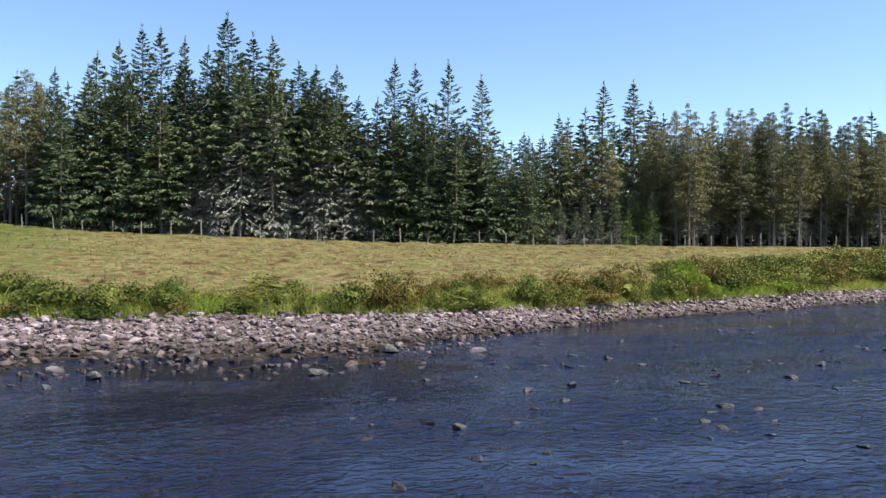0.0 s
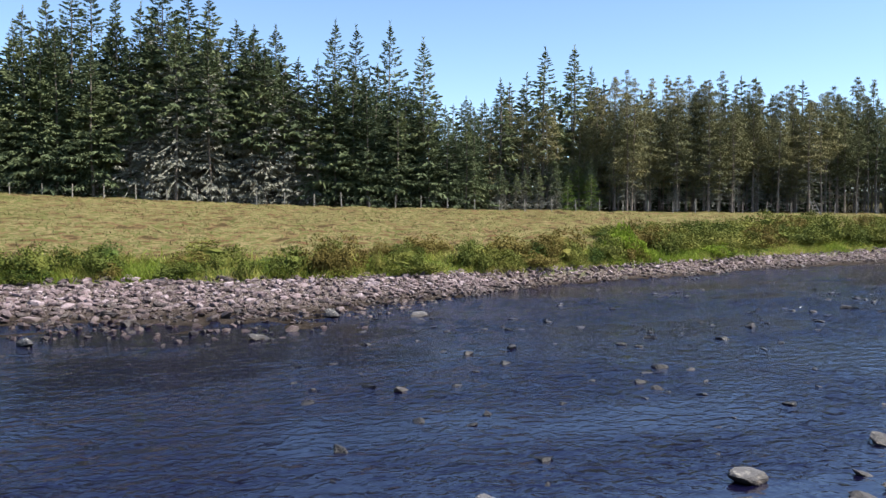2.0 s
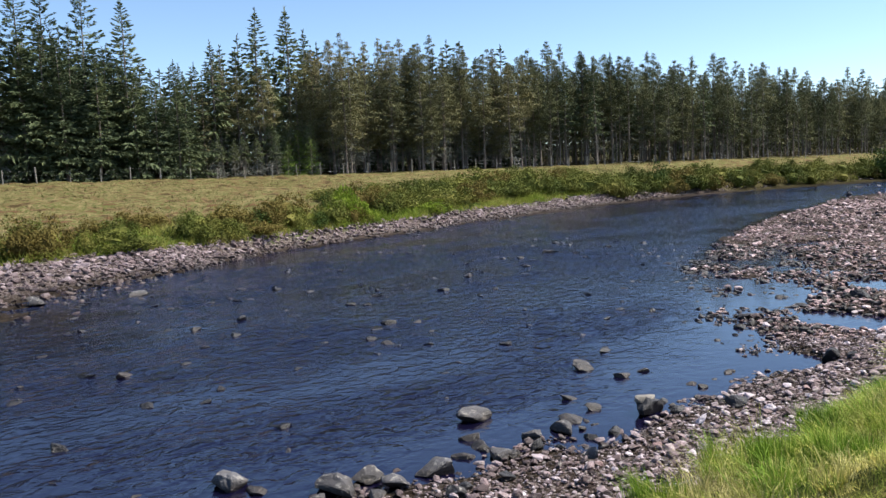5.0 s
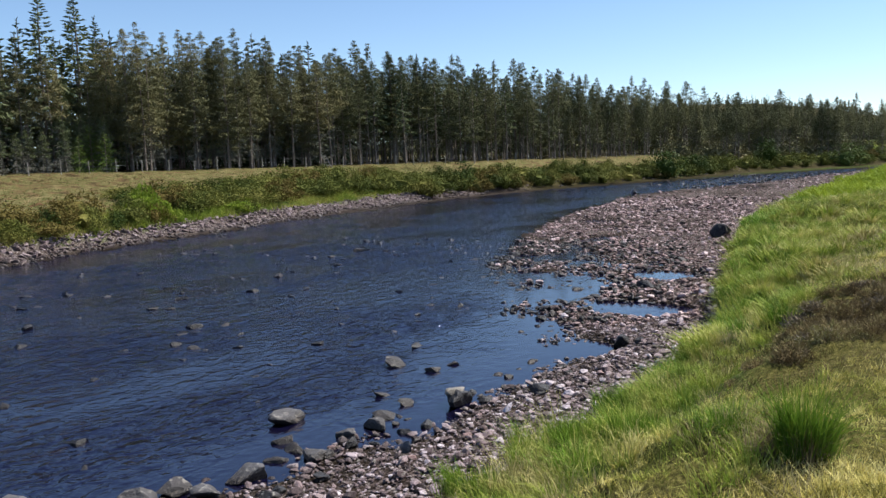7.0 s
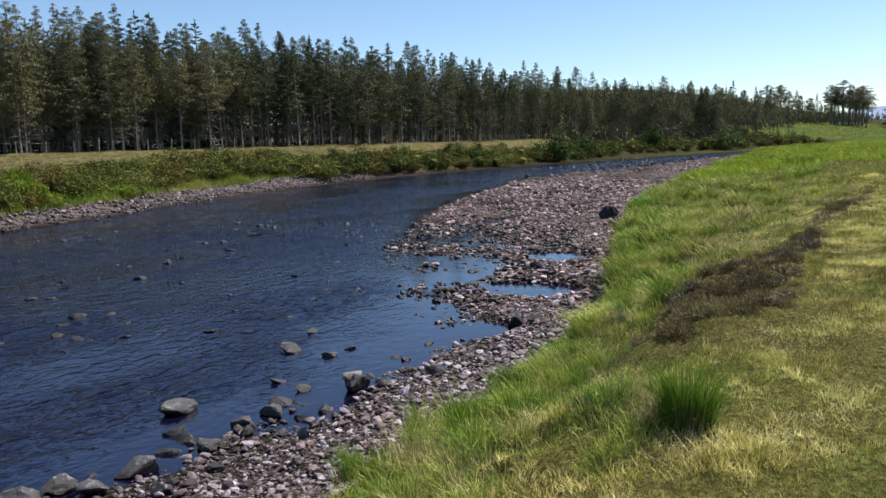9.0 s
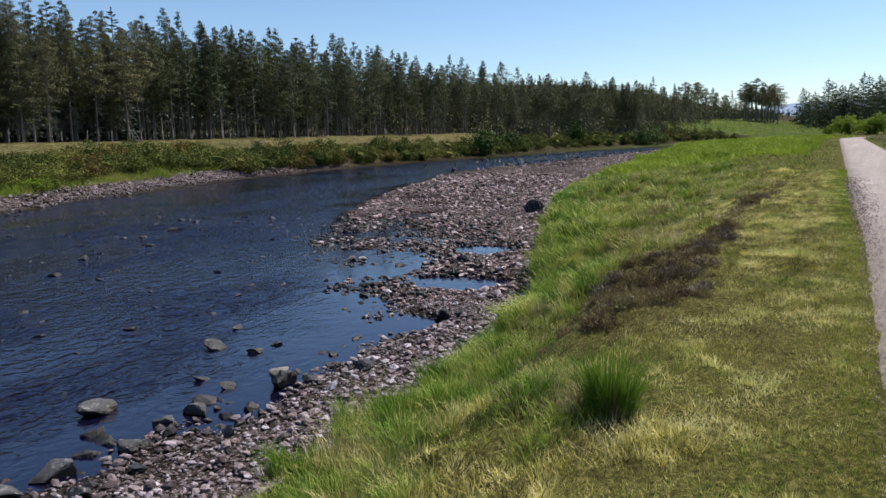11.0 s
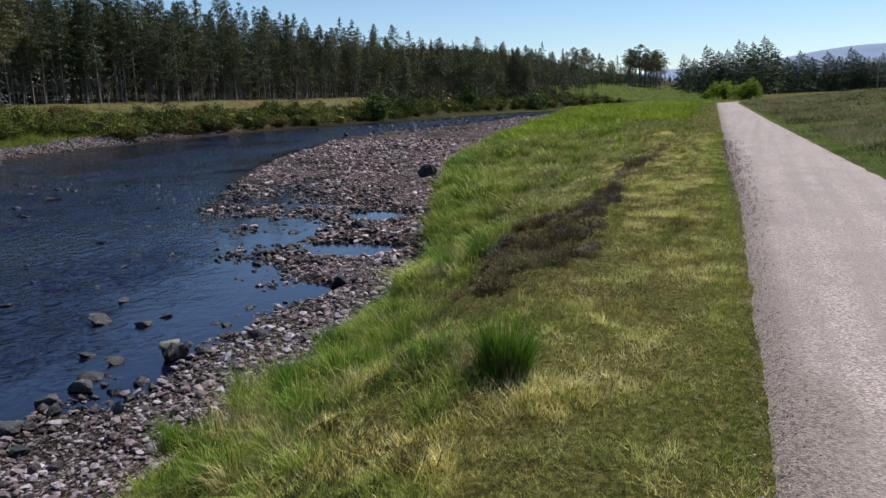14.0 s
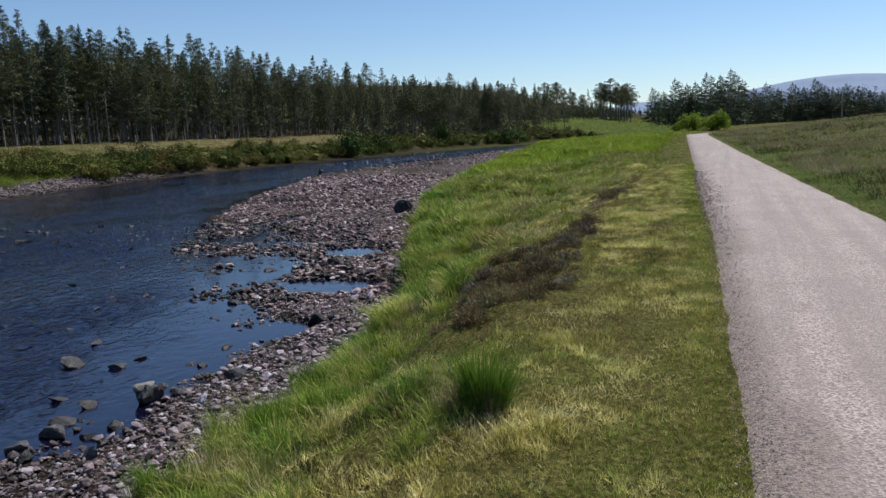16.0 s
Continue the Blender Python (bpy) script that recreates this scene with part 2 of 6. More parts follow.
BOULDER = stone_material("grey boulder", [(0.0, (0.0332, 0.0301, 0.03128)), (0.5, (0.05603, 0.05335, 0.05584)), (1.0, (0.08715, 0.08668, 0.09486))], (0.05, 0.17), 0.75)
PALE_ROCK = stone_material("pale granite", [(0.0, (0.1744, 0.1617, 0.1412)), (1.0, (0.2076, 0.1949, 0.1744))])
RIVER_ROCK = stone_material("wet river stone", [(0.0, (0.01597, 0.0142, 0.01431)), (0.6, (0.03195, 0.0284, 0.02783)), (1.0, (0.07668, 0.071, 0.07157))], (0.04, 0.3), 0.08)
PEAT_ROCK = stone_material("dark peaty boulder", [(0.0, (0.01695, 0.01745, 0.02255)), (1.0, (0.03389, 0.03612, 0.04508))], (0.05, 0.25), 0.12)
SPRUCE = leaf_material("spruce needles", [(0.0, (0.03559, 0.04939, 0.03118)), (0.45, (0.08165, 0.1024, 0.05197)), (0.8, (0.1516, 0.1692, 0.07853)), (1.0, (0.2198, 0.2149, 0.1039))], 0.55, 0.12, 0.06, 0.14)
YOUNG = leaf_material("young spruce needles", [(0.0, (0.05, 0.08, 0.02)), (0.5, (0.11, 0.16, 0.035)), (1.0, (0.2, 0.25, 0.06))], 0.55, 0.3, 0.2, 0.2)
PINE = leaf_material("pine needles", [(0.0, (0.07576, 0.08342, 0.04199)), (0.45, (0.1415, 0.1374, 0.06798)), (0.8, (0.2021, 0.1802, 0.08996)), (1.0, (0.2525, 0.199, 0.1099))], 0.6, 0.12, 0.05, 0.14)
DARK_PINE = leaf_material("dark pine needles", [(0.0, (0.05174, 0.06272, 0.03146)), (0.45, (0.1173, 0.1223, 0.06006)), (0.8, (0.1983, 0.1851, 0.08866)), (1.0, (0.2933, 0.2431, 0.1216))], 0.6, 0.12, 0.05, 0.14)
DEAD = leaf_material("lichened dead twigs", [(0.0, (0.08343, 0.08517, 0.06833)), (0.5, (0.1564, 0.1567, 0.1272)), (1.0, (0.2607, 0.2576, 0.2179))], 0.9, 0.5, 0.0, 0.14)
BARE = leaf_material("bare reddish twigs", [(0.0, (0.1136, 0.0781, 0.0568)), (0.5, (0.1846, 0.1349, 0.0994)), (1.0, (0.2556, 0.1988, 0.1562))], 0.9, 0.5, 0.0)
GORSE = leaf_material("gorse", [(0.0, (0.0267, 0.03745, 0.0099)), (0.35, (0.06943, 0.08652, 0.0198)), (0.7, (0.1335, 0.1382, 0.0333)), (1.0, (0.1958, 0.1739, 0.0495))], 0.6, 0.5, 0.15, 0.2)
RUSSET = leaf_material("russet gorse", [(0.0, (0.04479, 0.04077, 0.01151)), (0.35, (0.0977, 0.07729, 0.02247)), (0.7, (0.1428, 0.1141, 0.03524)), (1.0, (0.1045, 0.1225, 0.02881))], 0.7, 0.7, 0.15, 0.2)
WILLOW = leaf_material("willow leaves", [(0.0, (0.0213, 0.03692, 0.00994)), (0.5, (0.04402, 0.071, 0.01704)), (1.0, (0.0852, 0.1207, 0.02982))], 0.5, 0.5, 0.15)
LIME = leaf_material("bright young leaves", [(0.0, (0.07906, 0.1201, 0.0134)), (0.5, (0.146, 0.2088, 0.02523)), (1.0, (0.2257, 0.2794, 0.04201))], 0.5, 0.5, 0.45)
GRASS = leaf_material("bank grass", [(0.0, (0.05094, 0.08789, 0.01266)), (0.25, (0.139, 0.2077, 0.02727)), (0.5, (0.2296, 0.3044, 0.04549)), (0.78, (0.3817, 0.388, 0.09061)), (1.0, (0.5428, 0.5067, 0.1909))], 0.45, 3.0, 0.22, 0.3, [(0.0, (0.04398, 0.06597, 0.01232)), (0.3, (0.1144, 0.1319, 0.02638)), (0.6, (0.264, 0.2375, 0.07478)), (1.0, (0.4926, 0.4311, 0.2024))], 0.1, 0.9)
VERGE = leaf_material("dry verge grass", [(0.0, (0.0561, 0.055, 0.0144)), (0.25, (0.204, 0.19, 0.044)), (0.5, (0.4488, 0.4, 0.104)), (0.75, (0.7344, 0.62, 0.208)), (1.0, (0.918, 0.82, 0.368))], 0.5, 4.0, 0.2, 0.42, [(0.0, (0.0357, 0.06, 0.0104)), (0.35, (0.153, 0.21, 0.032)), (0.7, (0.3672, 0.42, 0.08)), (1.0, (0.6732, 0.66, 0.2))], 0.2, 1.1)
MOOR = leaf_material("moor grass", [(0.0, (0.04, 0.048, 0.012)), (0.4, (0.105, 0.11, 0.028)), (0.7, (0.19, 0.17, 0.055)), (1.0, (0.3, 0.26, 0.12))], 0.6, 0.5, 0.4, 0.2, [(0.0, (0.04, 0.06, 0.012)), (0.5, (0.11, 0.145, 0.028)), (1.0, (0.21, 0.22, 0.06))], 0.1, 0.12)
MOOR_STRAW = leaf_material("pale moor tussocks", [(0.0, (0.09, 0.08, 0.035)), (0.5, (0.22, 0.19, 0.095)), (1.0, (0.36, 0.32, 0.19))], 0.6, 0.6, 0.3, 0.3)
MOOR_HEATH = leaf_material("moor heath", [(0.0, (0.027, 0.039, 0.0112)), (0.5, (0.0675, 0.078, 0.0224)), (1.0, (0.15, 0.1275, 0.049))], 0.7, 0.6, 0.15, 0.3)
STRAW = leaf_material("dry field grass", [(0.0, (0.05671, 0.04424, 0.02221)), (0.35, (0.09991, 0.07832, 0.04072)), (0.7, (0.1271, 0.1066, 0.06119)), (1.0, (0.08338, 0.09034, 0.03334))], 0.7, 0.25, 0.5, 0.36, [(0.0, (0.03878, 0.04897, 0.01319)), (0.5, (0.0824, 0.08982, 0.02637)), (1.0, (0.126, 0.1198, 0.04747))], 0.1, 0.45)
MEADOW = leaf_material("lush meadow grass", [(0.0, (0.07185, 0.1151, 0.01617)), (0.4, (0.1364, 0.1943, 0.02939)), (0.7, (0.2009, 0.2368, 0.04409)), (1.0, (0.3021, 0.2727, 0.09553))], 0.5, 0.35, 0.45)
BLOND = leaf_material("blond dead grass", [(0.0, (0.213, 0.1704, 0.0852)), (0.5, (0.355, 0.2982, 0.1633)), (1.0, (0.4544, 0.3976, 0.2414))], 0.6, 3.0, 0.3)
RUSH = leaf_material("rush stems", [(0.0, (0.03811, 0.08393, 0.01031)), (0.5, (0.08891, 0.1768, 0.01914)), (1.0, (0.2285, 0.3269, 0.04418))], 0.45, 1.5, 0.25, 0.5)
DEAD_RUSH = leaf_material("dead rush stems", [(0.0, (0.0284, 0.02414, 0.01278)), (0.5, (0.0923, 0.07455, 0.0355)), (1.0, (0.213, 0.1775, 0.0923))], 0.7, 2.0, 0.1)
HEATHER = leaf_material("heather", [(0.0, (0.03969, 0.03028, 0.01594)), (0.35, (0.119, 0.0883, 0.04385)), (0.65, (0.2142, 0.1682, 0.08367)), (0.85, (0.1983, 0.1976, 0.06775)), (1.0, (0.3969, 0.3533, 0.1992))], 0.8, 6.0, 0.15)
GREY_HEATHER = leaf_material("dead grey heather", [(0.0, (0.06922, 0.05538, 0.03808)), (0.5, (0.1869, 0.1523, 0.1108)), (1.0, (0.3461, 0.3046, 0.2354))], 0.9, 6.0, 0.0)
BRACKEN = leaf_material("bracken fronds", [(0.0, (0.09372, 0.1366, 0.01406)), (0.5, (0.2109, 0.2812, 0.02734)), (1.0, (0.3358, 0.3905, 0.04686))], 0.5, 0.3, 0.3)
SPRUCE_BARK = bark_material("spruce bark", (0.08307, 0.06461, 0.05077), (0.2215, 0.1846, 0.1569))
PINE_BARK = bark_material("pine bark", (0.07668, 0.05943, 0.04984), (0.2396, 0.1917, 0.1582))
POST_WOOD = bark_material("weathered fence wood", (0.142, 0.1278, 0.1065), (0.2982, 0.2769, 0.2414), 6)
PALE_WOOD = bark_material("bleached timber", (0.2272, 0.2059, 0.1775), (0.3905, 0.3621, 0.3195), 6)
wire_mat, wire_nt, wire_b = nodes_of("galvanised wire")
wire_b.inputs["Base Color"].default_value = (0.35, 0.35, 0.34, 1)
wire_b.inputs["Metallic"].default_value, wire_b.inputs["Roughness"].default_value = 0.8, 0.5

# ---------------------------------------------------------------- the lie of the land (x along the road, y across the river)
def line(x, points):
    """A smooth line through the points of the plan."""
    px, py = zip(*points)
    x = np.asarray(x, float)
    return (np.interp(x - 0.8, px, py) + np.interp(x, px, py) * 2 + np.interp(x + 0.8, px, py)) / 4


def road_left(x):
    return line(x, [(-300, -8), (0, -0.25), (12.5, 0.2), (22, 0.7), (39, 1.5), (98, 4.4), (125, 5.0), (170, 0), (260, -30), (400, -90)])


def bank_top(x):
    return line(x, [(-300, -4), (0, 2.0), (7, 2.5), (11, 3.2), (14, 3.3), (21, 3.6), (29, 4.2), (43, 6.5), (65, 9), (100, 14), (140, 18), (300, 2)])


def grass_edge(x):
    e = line(x, [(-300, 3), (0, 4.8), (5, 4.75), (7, 5.0), (9, 5.2), (11, 5.25), (12.9, 5.5), (14.7, 5.85), (16.5, 6.5), (18.4, 7.35), (20.5, 8.1), (27.7, 10.5), (33.3, 12.5), (45, 14.9), (65, 18), (103, 24), (130, 28), (170, 27), (200, 21), (225, 14), (300, 4)])
    return e + (noise2(x, x * 0, 1.6, 5) - 0.5) * 0.36


def near_water(x):
    e = line(x, [(-300, 6), (0, 8.2), (3.5, 8.4), (4.9, 7.8), (8.6, 7.85), (10.4, 7.7), (12.6, 8.0), (14.5, 9.1), (17.2, 12), (20.9, 14.4), (24, 17.6), (31, 21.5), (43.5, 27.3), (53.7, 30.7), (74, 37.5), (85, 36), (99, 34.6), (127, 34), (170, 30), (200, 24), (225, 16), (300, 5)])
    return np.maximum(e + (noise2(x, x * 0, 1.1, 9) - 0.5) * 0.8, grass_edge(x) + 0.4)


def far_water(x):
    e = line(x, [(-300, 22), (-30, 28), (-7.6, 27.6), (-2, 26.3), (2.7, 26.4), (5.2, 28.7), (7.7, 31.6), (10.7, 35.2), (15, 38.4), (22, 42.4), (30.6, 45), (36, 48), (46, 51.2), (64, 57), (79, 59), (93, 58.6), (115, 57.2), (141, 57), (160, 54), (184, 46), (201, 40), (222, 29), (300, 9)])
    return e + (noise2(x, x * 0, 1.7, 11) - 0.5) * 1.0


def far_grass(x):
    e = line(x, [(-300, 34), (-12, 40.5), (-7, 39.5), (-2, 40), (1.4, 38.9), (6.7, 39.2), (12, 39.8), (15.7, 40.4), (23, 43.5), (32, 47.2), (40, 51.2), (47, 54), (58, 57.4), (70, 60), (93, 60), (115, 58.6), (141, 58.4), (160, 55.4), (184, 47.4), (201, 41.4), (222, 30.4), (300, 11)])
    return np.maximum(e + (noise2(x, x * 0, 2.1, 13) - 0.5) * 0.9, far_water(x) + 0.8)


def fence_line(x):
    return line(x, [(-300, 110), (-60, 92), (0, 88), (30, 86), (60, 83), (80, 80), (107, 75), (150, 70), (190, 62), (235, 50), (300, 40)])


def fence_height(x):
    return line(x, [(-300, 12), (-25, 6.3), (-14, 5.5), (0, 4.9), (15, 4.45), (30, 4.2), (50, 4.0), (80, 3.75), (107, 3.6), (150, 3.35), (200, 3.4), (300, 3.9)])


POOLS = [(18.4, 9.3, 1.1, 1.7, 0.5), (23.9, 11.1, 1.3, 1.5, 0.5), (33.3, 19.2, 2.4, 1.0, 0.25), (13.9, 8.4, 0.9, 0.8, 0.25), (15.4, 10.6, 1.0, 1.1, 0.25), (20.7, 13.4, 1.2, 0.9, 0.22), (21.6, 11.8, 1.0, 0.5, 0.16), (26.0, 15.6, 1.3, 0.7, 0.2)]


def height(x, y):
    """The ground's height at plan points."""
    x, y = np.asarray(x, float), np.asarray(y, float)
    rl, bt, ge, nw, fw, fg, fl, fz = road_left(x), bank_top(x), grass_edge(x), near_water(x), far_water(x), far_grass(x), fence_line(x), fence_height(x)
    rr = rl - 2.8
    crown = np.interp(x, [-300, 100, 125, 170, 400], [2.1, 2.1, 1.75, 1.3, 2.5])
    lip = np.interp(x, [0, 13, 15.5, 22, 26, 60, 300], [0.16, 0.16, 0.42, 0.45, 0.4, 0.5, 0.6]) + (noise2(x, x * 0, 0.9, 21) - 0.5) * 0.12
    wide = nw - ge
    low = np.interp(wide, [0, 3, 5, 8, 20], [0.34, 0.2, 0.09, 0.06, 0.06])
    knots = [
        (rl - 600, crown + 24), (rl - 62, crown + 4.6), (rr - 9, crown + 0.62), (rr - 1.0, crown + 0.02), (rr - 0.2, crown - 0.03), (rl + 0.2, crown - 0.03),
        (rl + 0.4 + 0.6 * (bt - rl - 0.4), crown - 0.1), (np.maximum(bt, rl + 0.8), crown - 0.3), (ge - 0.22, 0.46 + lip), (ge, np.interp(wide, [3, 5], [0.38, 0.26])), (ge + 0.3 * wide, low), (nw, 0.0), (nw + 1.3, -0.12),
        (nw + 0.45 * (fw - nw), -0.24), (fw - 3, -0.13), (fw, np.interp(fg - fw, [3, 8], [0.0, -0.05])), (fw + 0.36 * (fg - fw), np.interp(fg - fw, [3, 8], [0.14, 0.0])), (fg, 0.62), (fg + 2.2, 1.15), (fl, fz), (fl + 60, fz + 1.5), (fl + 900, fz + 14),
    ]
    z = knots[0][1] + 0 * y
    for (ya, za), (yb, zb) in zip(knots, knots[1:]):
        t = np.clip((y - ya) / np.maximum(yb - ya, 0.02), 0, 1)
        z = z + t * (zb - za)
    # hummocks on the turf, cobbly unevenness on the shingle
    turf = np.clip((y - rl - 0.6) / 1.5, 0, 1) * np.clip((ge - y) / 0.4, 0, 1) + np.clip((y - fg) / 2, 0, 1) + np.clip((rr - 1 - y) / 3, 0, 1)
    z = z + turf * ((fractal(x, y, 1.4, 31) - 0.5) * 0.34 + (fractal(x, y, 6, 41) - 0.5) * 0.3 + (fractal(x, y, 0.5, 43) - 0.5) * 0.24)
    shore = np.clip((y - ge) / 0.5, 0, 1) * np.clip((nw + 2 - y) / 1, 0, 1) + np.clip((y - fw + 3) / 2, 0, 1) * np.clip((fg - y) / 1, 0, 1)
    z = z + shore * (fractal(x, y, 0.9, 51) - 0.5) * 0.16
    bar = np.clip((x - 16) / 6, 0, 1) * np.clip((wide - 5) / 6, 0, 1) * np.clip((y - ge) / 1, 0, 1) * np.clip((nw + 3 - y) / 2, 0, 1)
    z = z + bar * (fractal(x, y, 4, 61) - 0.5) * 0.4
    # the bar's wet shelf, hardly above the river
    shelf = np.clip((y - np.interp(x, [16.4, 18, 20, 22, 24, 26, 28, 30, 32, 34], [11.0, 10.8, 11.0, 11.6, 12.6, 14.0, 15.6, 17.2, 19.6, 23])) / 0.8, 0, 1) * np.clip((x - 16.2) / 0.8, 0, 1) * np.clip((33 - x) / 2, 0, 1) * np.clip((nw + 2 - y) / 1, 0, 1)
    z = z * (1 - shelf) + shelf * np.minimum(z, -0.055 + (fractal(x, y, 1.5, 67) - 0.5) * 0.34)
    for px, py, rx, ry, deep in POOLS:
        m = np.exp(-(((x - px) / rx) ** 2 + ((y - py) / ry) ** 2) ** 2)
        z = z * (1 - m) - m * deep * 0.35
    # green knoll beyond the bend, a dark rise behind the wood, far moor
    z = z + 0.8 * np.exp(-(((x - 345) / 75) ** 2 + ((y - 55) / 34) ** 2)) * np.clip((y - fw - 4) / 30, 0, 1)
    z = z + 31 * np.exp(-(((x - 600) / 260) ** 2 + ((y - 230) / 130) ** 2))
    return z


def steps(*stretches):
    out = [np.arange(a, b, s) for a, b, s in stretches]
    return np.concatenate(out)


def grid_mesh(name, xs, ys, heights, keep=None):
    gx, gy = np.meshgrid(xs, ys, indexing="ij")
    gz = heights(gx, gy)
    ny = len(ys)
    i, j = np.meshgrid(np.arange(len(xs) - 1), np.arange(ny - 1), indexing="ij")
    a = (i * ny + j).ravel()
    faces = np.stack([a, a + ny, a + ny + 1, a + 1], 1)
    return mesh_from(name, np.stack([gx.ravel(), gy.ravel(), gz.ravel()], 1), faces, True), gx.ravel(), gy.ravel(), gz.ravel()


def set_attribute(me, name, values):
    me.attributes.new(name, "FLOAT", "POINT").data.foreach_set("value", np.asarray(values, np.float32))


gxs = steps((-3000, -300, 300), (-300, -60, 20), (-60, 0, 1.5), (0, 26, 0.19), (26, 60, 0.5), (60, 150, 2), (150, 460, 6), (460, 1200, 40), (1200, 4600, 340))
gys = steps((-3000, -200, 280), (-200, -40, 16), (-40, -5, 2), (-5, 0, 0.3), (0, 11, 0.16), (11, 26, 0.3), (26, 62, 0.55), (62, 110, 2), (110, 500, 20), (500, 4000, 250))
ground_mesh, gx, gy, gz = grid_mesh("ground", gxs, gys, height)
gge, gnw, gfw, gfg, gfl = grass_edge(gx), near_water(gx), far_water(gx), far_grass(gx), fence_line(gx)
ragged = (fractal(gx, gy, 1.2, 71) - 0.5) * 1.2
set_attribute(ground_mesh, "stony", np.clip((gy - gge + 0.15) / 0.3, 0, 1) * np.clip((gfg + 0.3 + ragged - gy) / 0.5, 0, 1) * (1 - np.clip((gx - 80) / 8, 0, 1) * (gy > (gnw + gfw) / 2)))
set_attribute(ground_mesh, "dry", np.clip((gy - gfg - 2) / 5, 0, 1) * np.interp(gx, [-26, -6, 32, 48, 150, 220], [0.3, 0.95, 0.85, 0.75, 0.75, 0.0]) + 0.48 * np.clip((road_left(gx) - 3.2 - gy) / 1, 0, 1))
set_attribute(ground_mesh, "moss", np.clip((bank_top(gx) + 0.6 + ragged - gy) / 0.8, 0, 1) * np.clip((gy - road_left(gx) + 2.8) / 0.3, 0, 1))
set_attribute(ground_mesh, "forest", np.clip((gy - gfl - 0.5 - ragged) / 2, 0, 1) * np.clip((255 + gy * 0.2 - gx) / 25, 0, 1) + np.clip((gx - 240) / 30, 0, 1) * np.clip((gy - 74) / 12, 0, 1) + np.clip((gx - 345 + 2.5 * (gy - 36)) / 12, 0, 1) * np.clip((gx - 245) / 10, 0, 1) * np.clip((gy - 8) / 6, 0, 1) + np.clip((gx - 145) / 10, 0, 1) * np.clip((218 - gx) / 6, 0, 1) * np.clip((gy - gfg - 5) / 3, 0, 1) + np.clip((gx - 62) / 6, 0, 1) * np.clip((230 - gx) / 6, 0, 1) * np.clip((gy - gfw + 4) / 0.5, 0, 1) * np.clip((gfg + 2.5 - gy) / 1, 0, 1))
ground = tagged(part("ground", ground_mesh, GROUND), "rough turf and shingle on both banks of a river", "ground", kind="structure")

# the river's skin: crossing wavelets, stilled in the lee of the shingle and in the pool under the far bank
wave_dir, wave_len = rng.uniform(0, 6.28, 34), np.exp(rng.uniform(math.log(0.5), math.log(1.7), 34))
wave_phase = rng.uniform(0, 6.28, 34)


def liveliness(x, y):
    nw, fw = near_water(x), far_water(x)
    still = np.clip((nw + 3.6 - y) / 3.2, 0, 1) + 0.72 * np.clip((x - 38) / 12, 0, 1) * np.clip((86 - x) / 14, 0, 1) * np.clip((y - fw + 8) / 5, 0, 1)
    return (1 - np.clip(still, 0, 0.96)) * (0.35 + 1.3 * np.clip(fractal(x * 0.5, y, 2.6, 121) * 3.4 - 1.25, 0, 1)) * (1 + 0.9 * np.clip((x - 72) / 20, 0, 1)) * np.interp(x, [-12, 0, 6, 13, 20, 60], [0.58, 0.68, 0.88, 1.12, 1.25, 1.15])


def river_skin(x, y):
    lively = liveliness(x, y)
    wx, wy = x + 1.2 * noise2(x, y, 2.3, 123), y + 1.2 * noise2(x, y, 2.3, 125)
    z = 0 * x
    for a, l, p in zip(wave_dir, wave_len, wave_phase):
        z = z + l * np.sin((wx * math.cos(a) + wy * math.sin(a)) * 2 * math.pi / l + p)
    return z * lively * RIPPLE


RIPPLE = 0.0024
wxs = steps((-300, -24, 12), (-24, -6, 0.5), (-6, 34, 0.32), (34, 70, 0.7), (70, 150, 1.0), (150, 346, 4))
wys = steps((4, 7.5, 0.5), (7.5, 13, 0.2), (13, 21, 0.25), (21, 33, 0.3), (33, 60, 0.5), (60, 67, 1.0))
water_mesh, wx, wy, wz = grid_mesh("river", wxs, wys, river_skin)
set_attribute(water_mesh, "lively", liveliness(wx, wy))
river = tagged(part("river", water_mesh, WATER), "dark rippling shallow river reflecting blue sky", "river", kind="structure")
river.visible_shadow = False


def road_mesh():
    xs = steps((-60, 0, 2), (0, 30, 0.12), (30, 60, 0.5), (60, 190, 2))
    rows = np.linspace(0, 1, 15)
    verts, edge = [], []
    for x in xs:
        left, right = float(road_left(x)) + 0.05 + (fractal(x, 0.3, 0.34, 81) - 0.5) * 0.09, float(road_left(x)) - float(np.interp(x, [12, 45], [2.8, 2.55])) + (fractal(x, 3.3, 0.34, 83) - 0.5) * 0.12
        c = float(np.interp(x, [-300, 100, 125, 170, 400], [2.1, 2.1, 1.75, 1.3, 2.5]))
        for r in rows:
            y = right + (left - right) * r
            off = abs(2 * r - 1)
            verts.append((x, y, c + 0.015 + 0.035 * (1 - off ** 2) - (0.07 if off > 0.99 else 0)))
            edge.append(max(0.0, (off - (0.66 if r > 0.5 else 0.84) + 0.36 * (float(fractal(x, y, 0.8, 85)) - 0.45)) / 0.2))
    n = len(rows)
    faces = [(i * n + j, (i + 1) * n + j, (i + 1) * n + j + 1, i * n + j + 1) for i in range(len(xs) - 1) for j in range(n - 1)]
    me = mesh_from("road", verts, faces, True)
    set_attribute(me, "edge", np.clip(edge, 0, 0.92))
    return me


road = tagged(part("road", road_mesh(), ROAD), "single-track road of pinkish granite chippings", "road", kind="structure")

# far blue hill
hxs, hys = np.arange(3000, 4700, 50.0), np.arange(-2600, 900, 50.0)


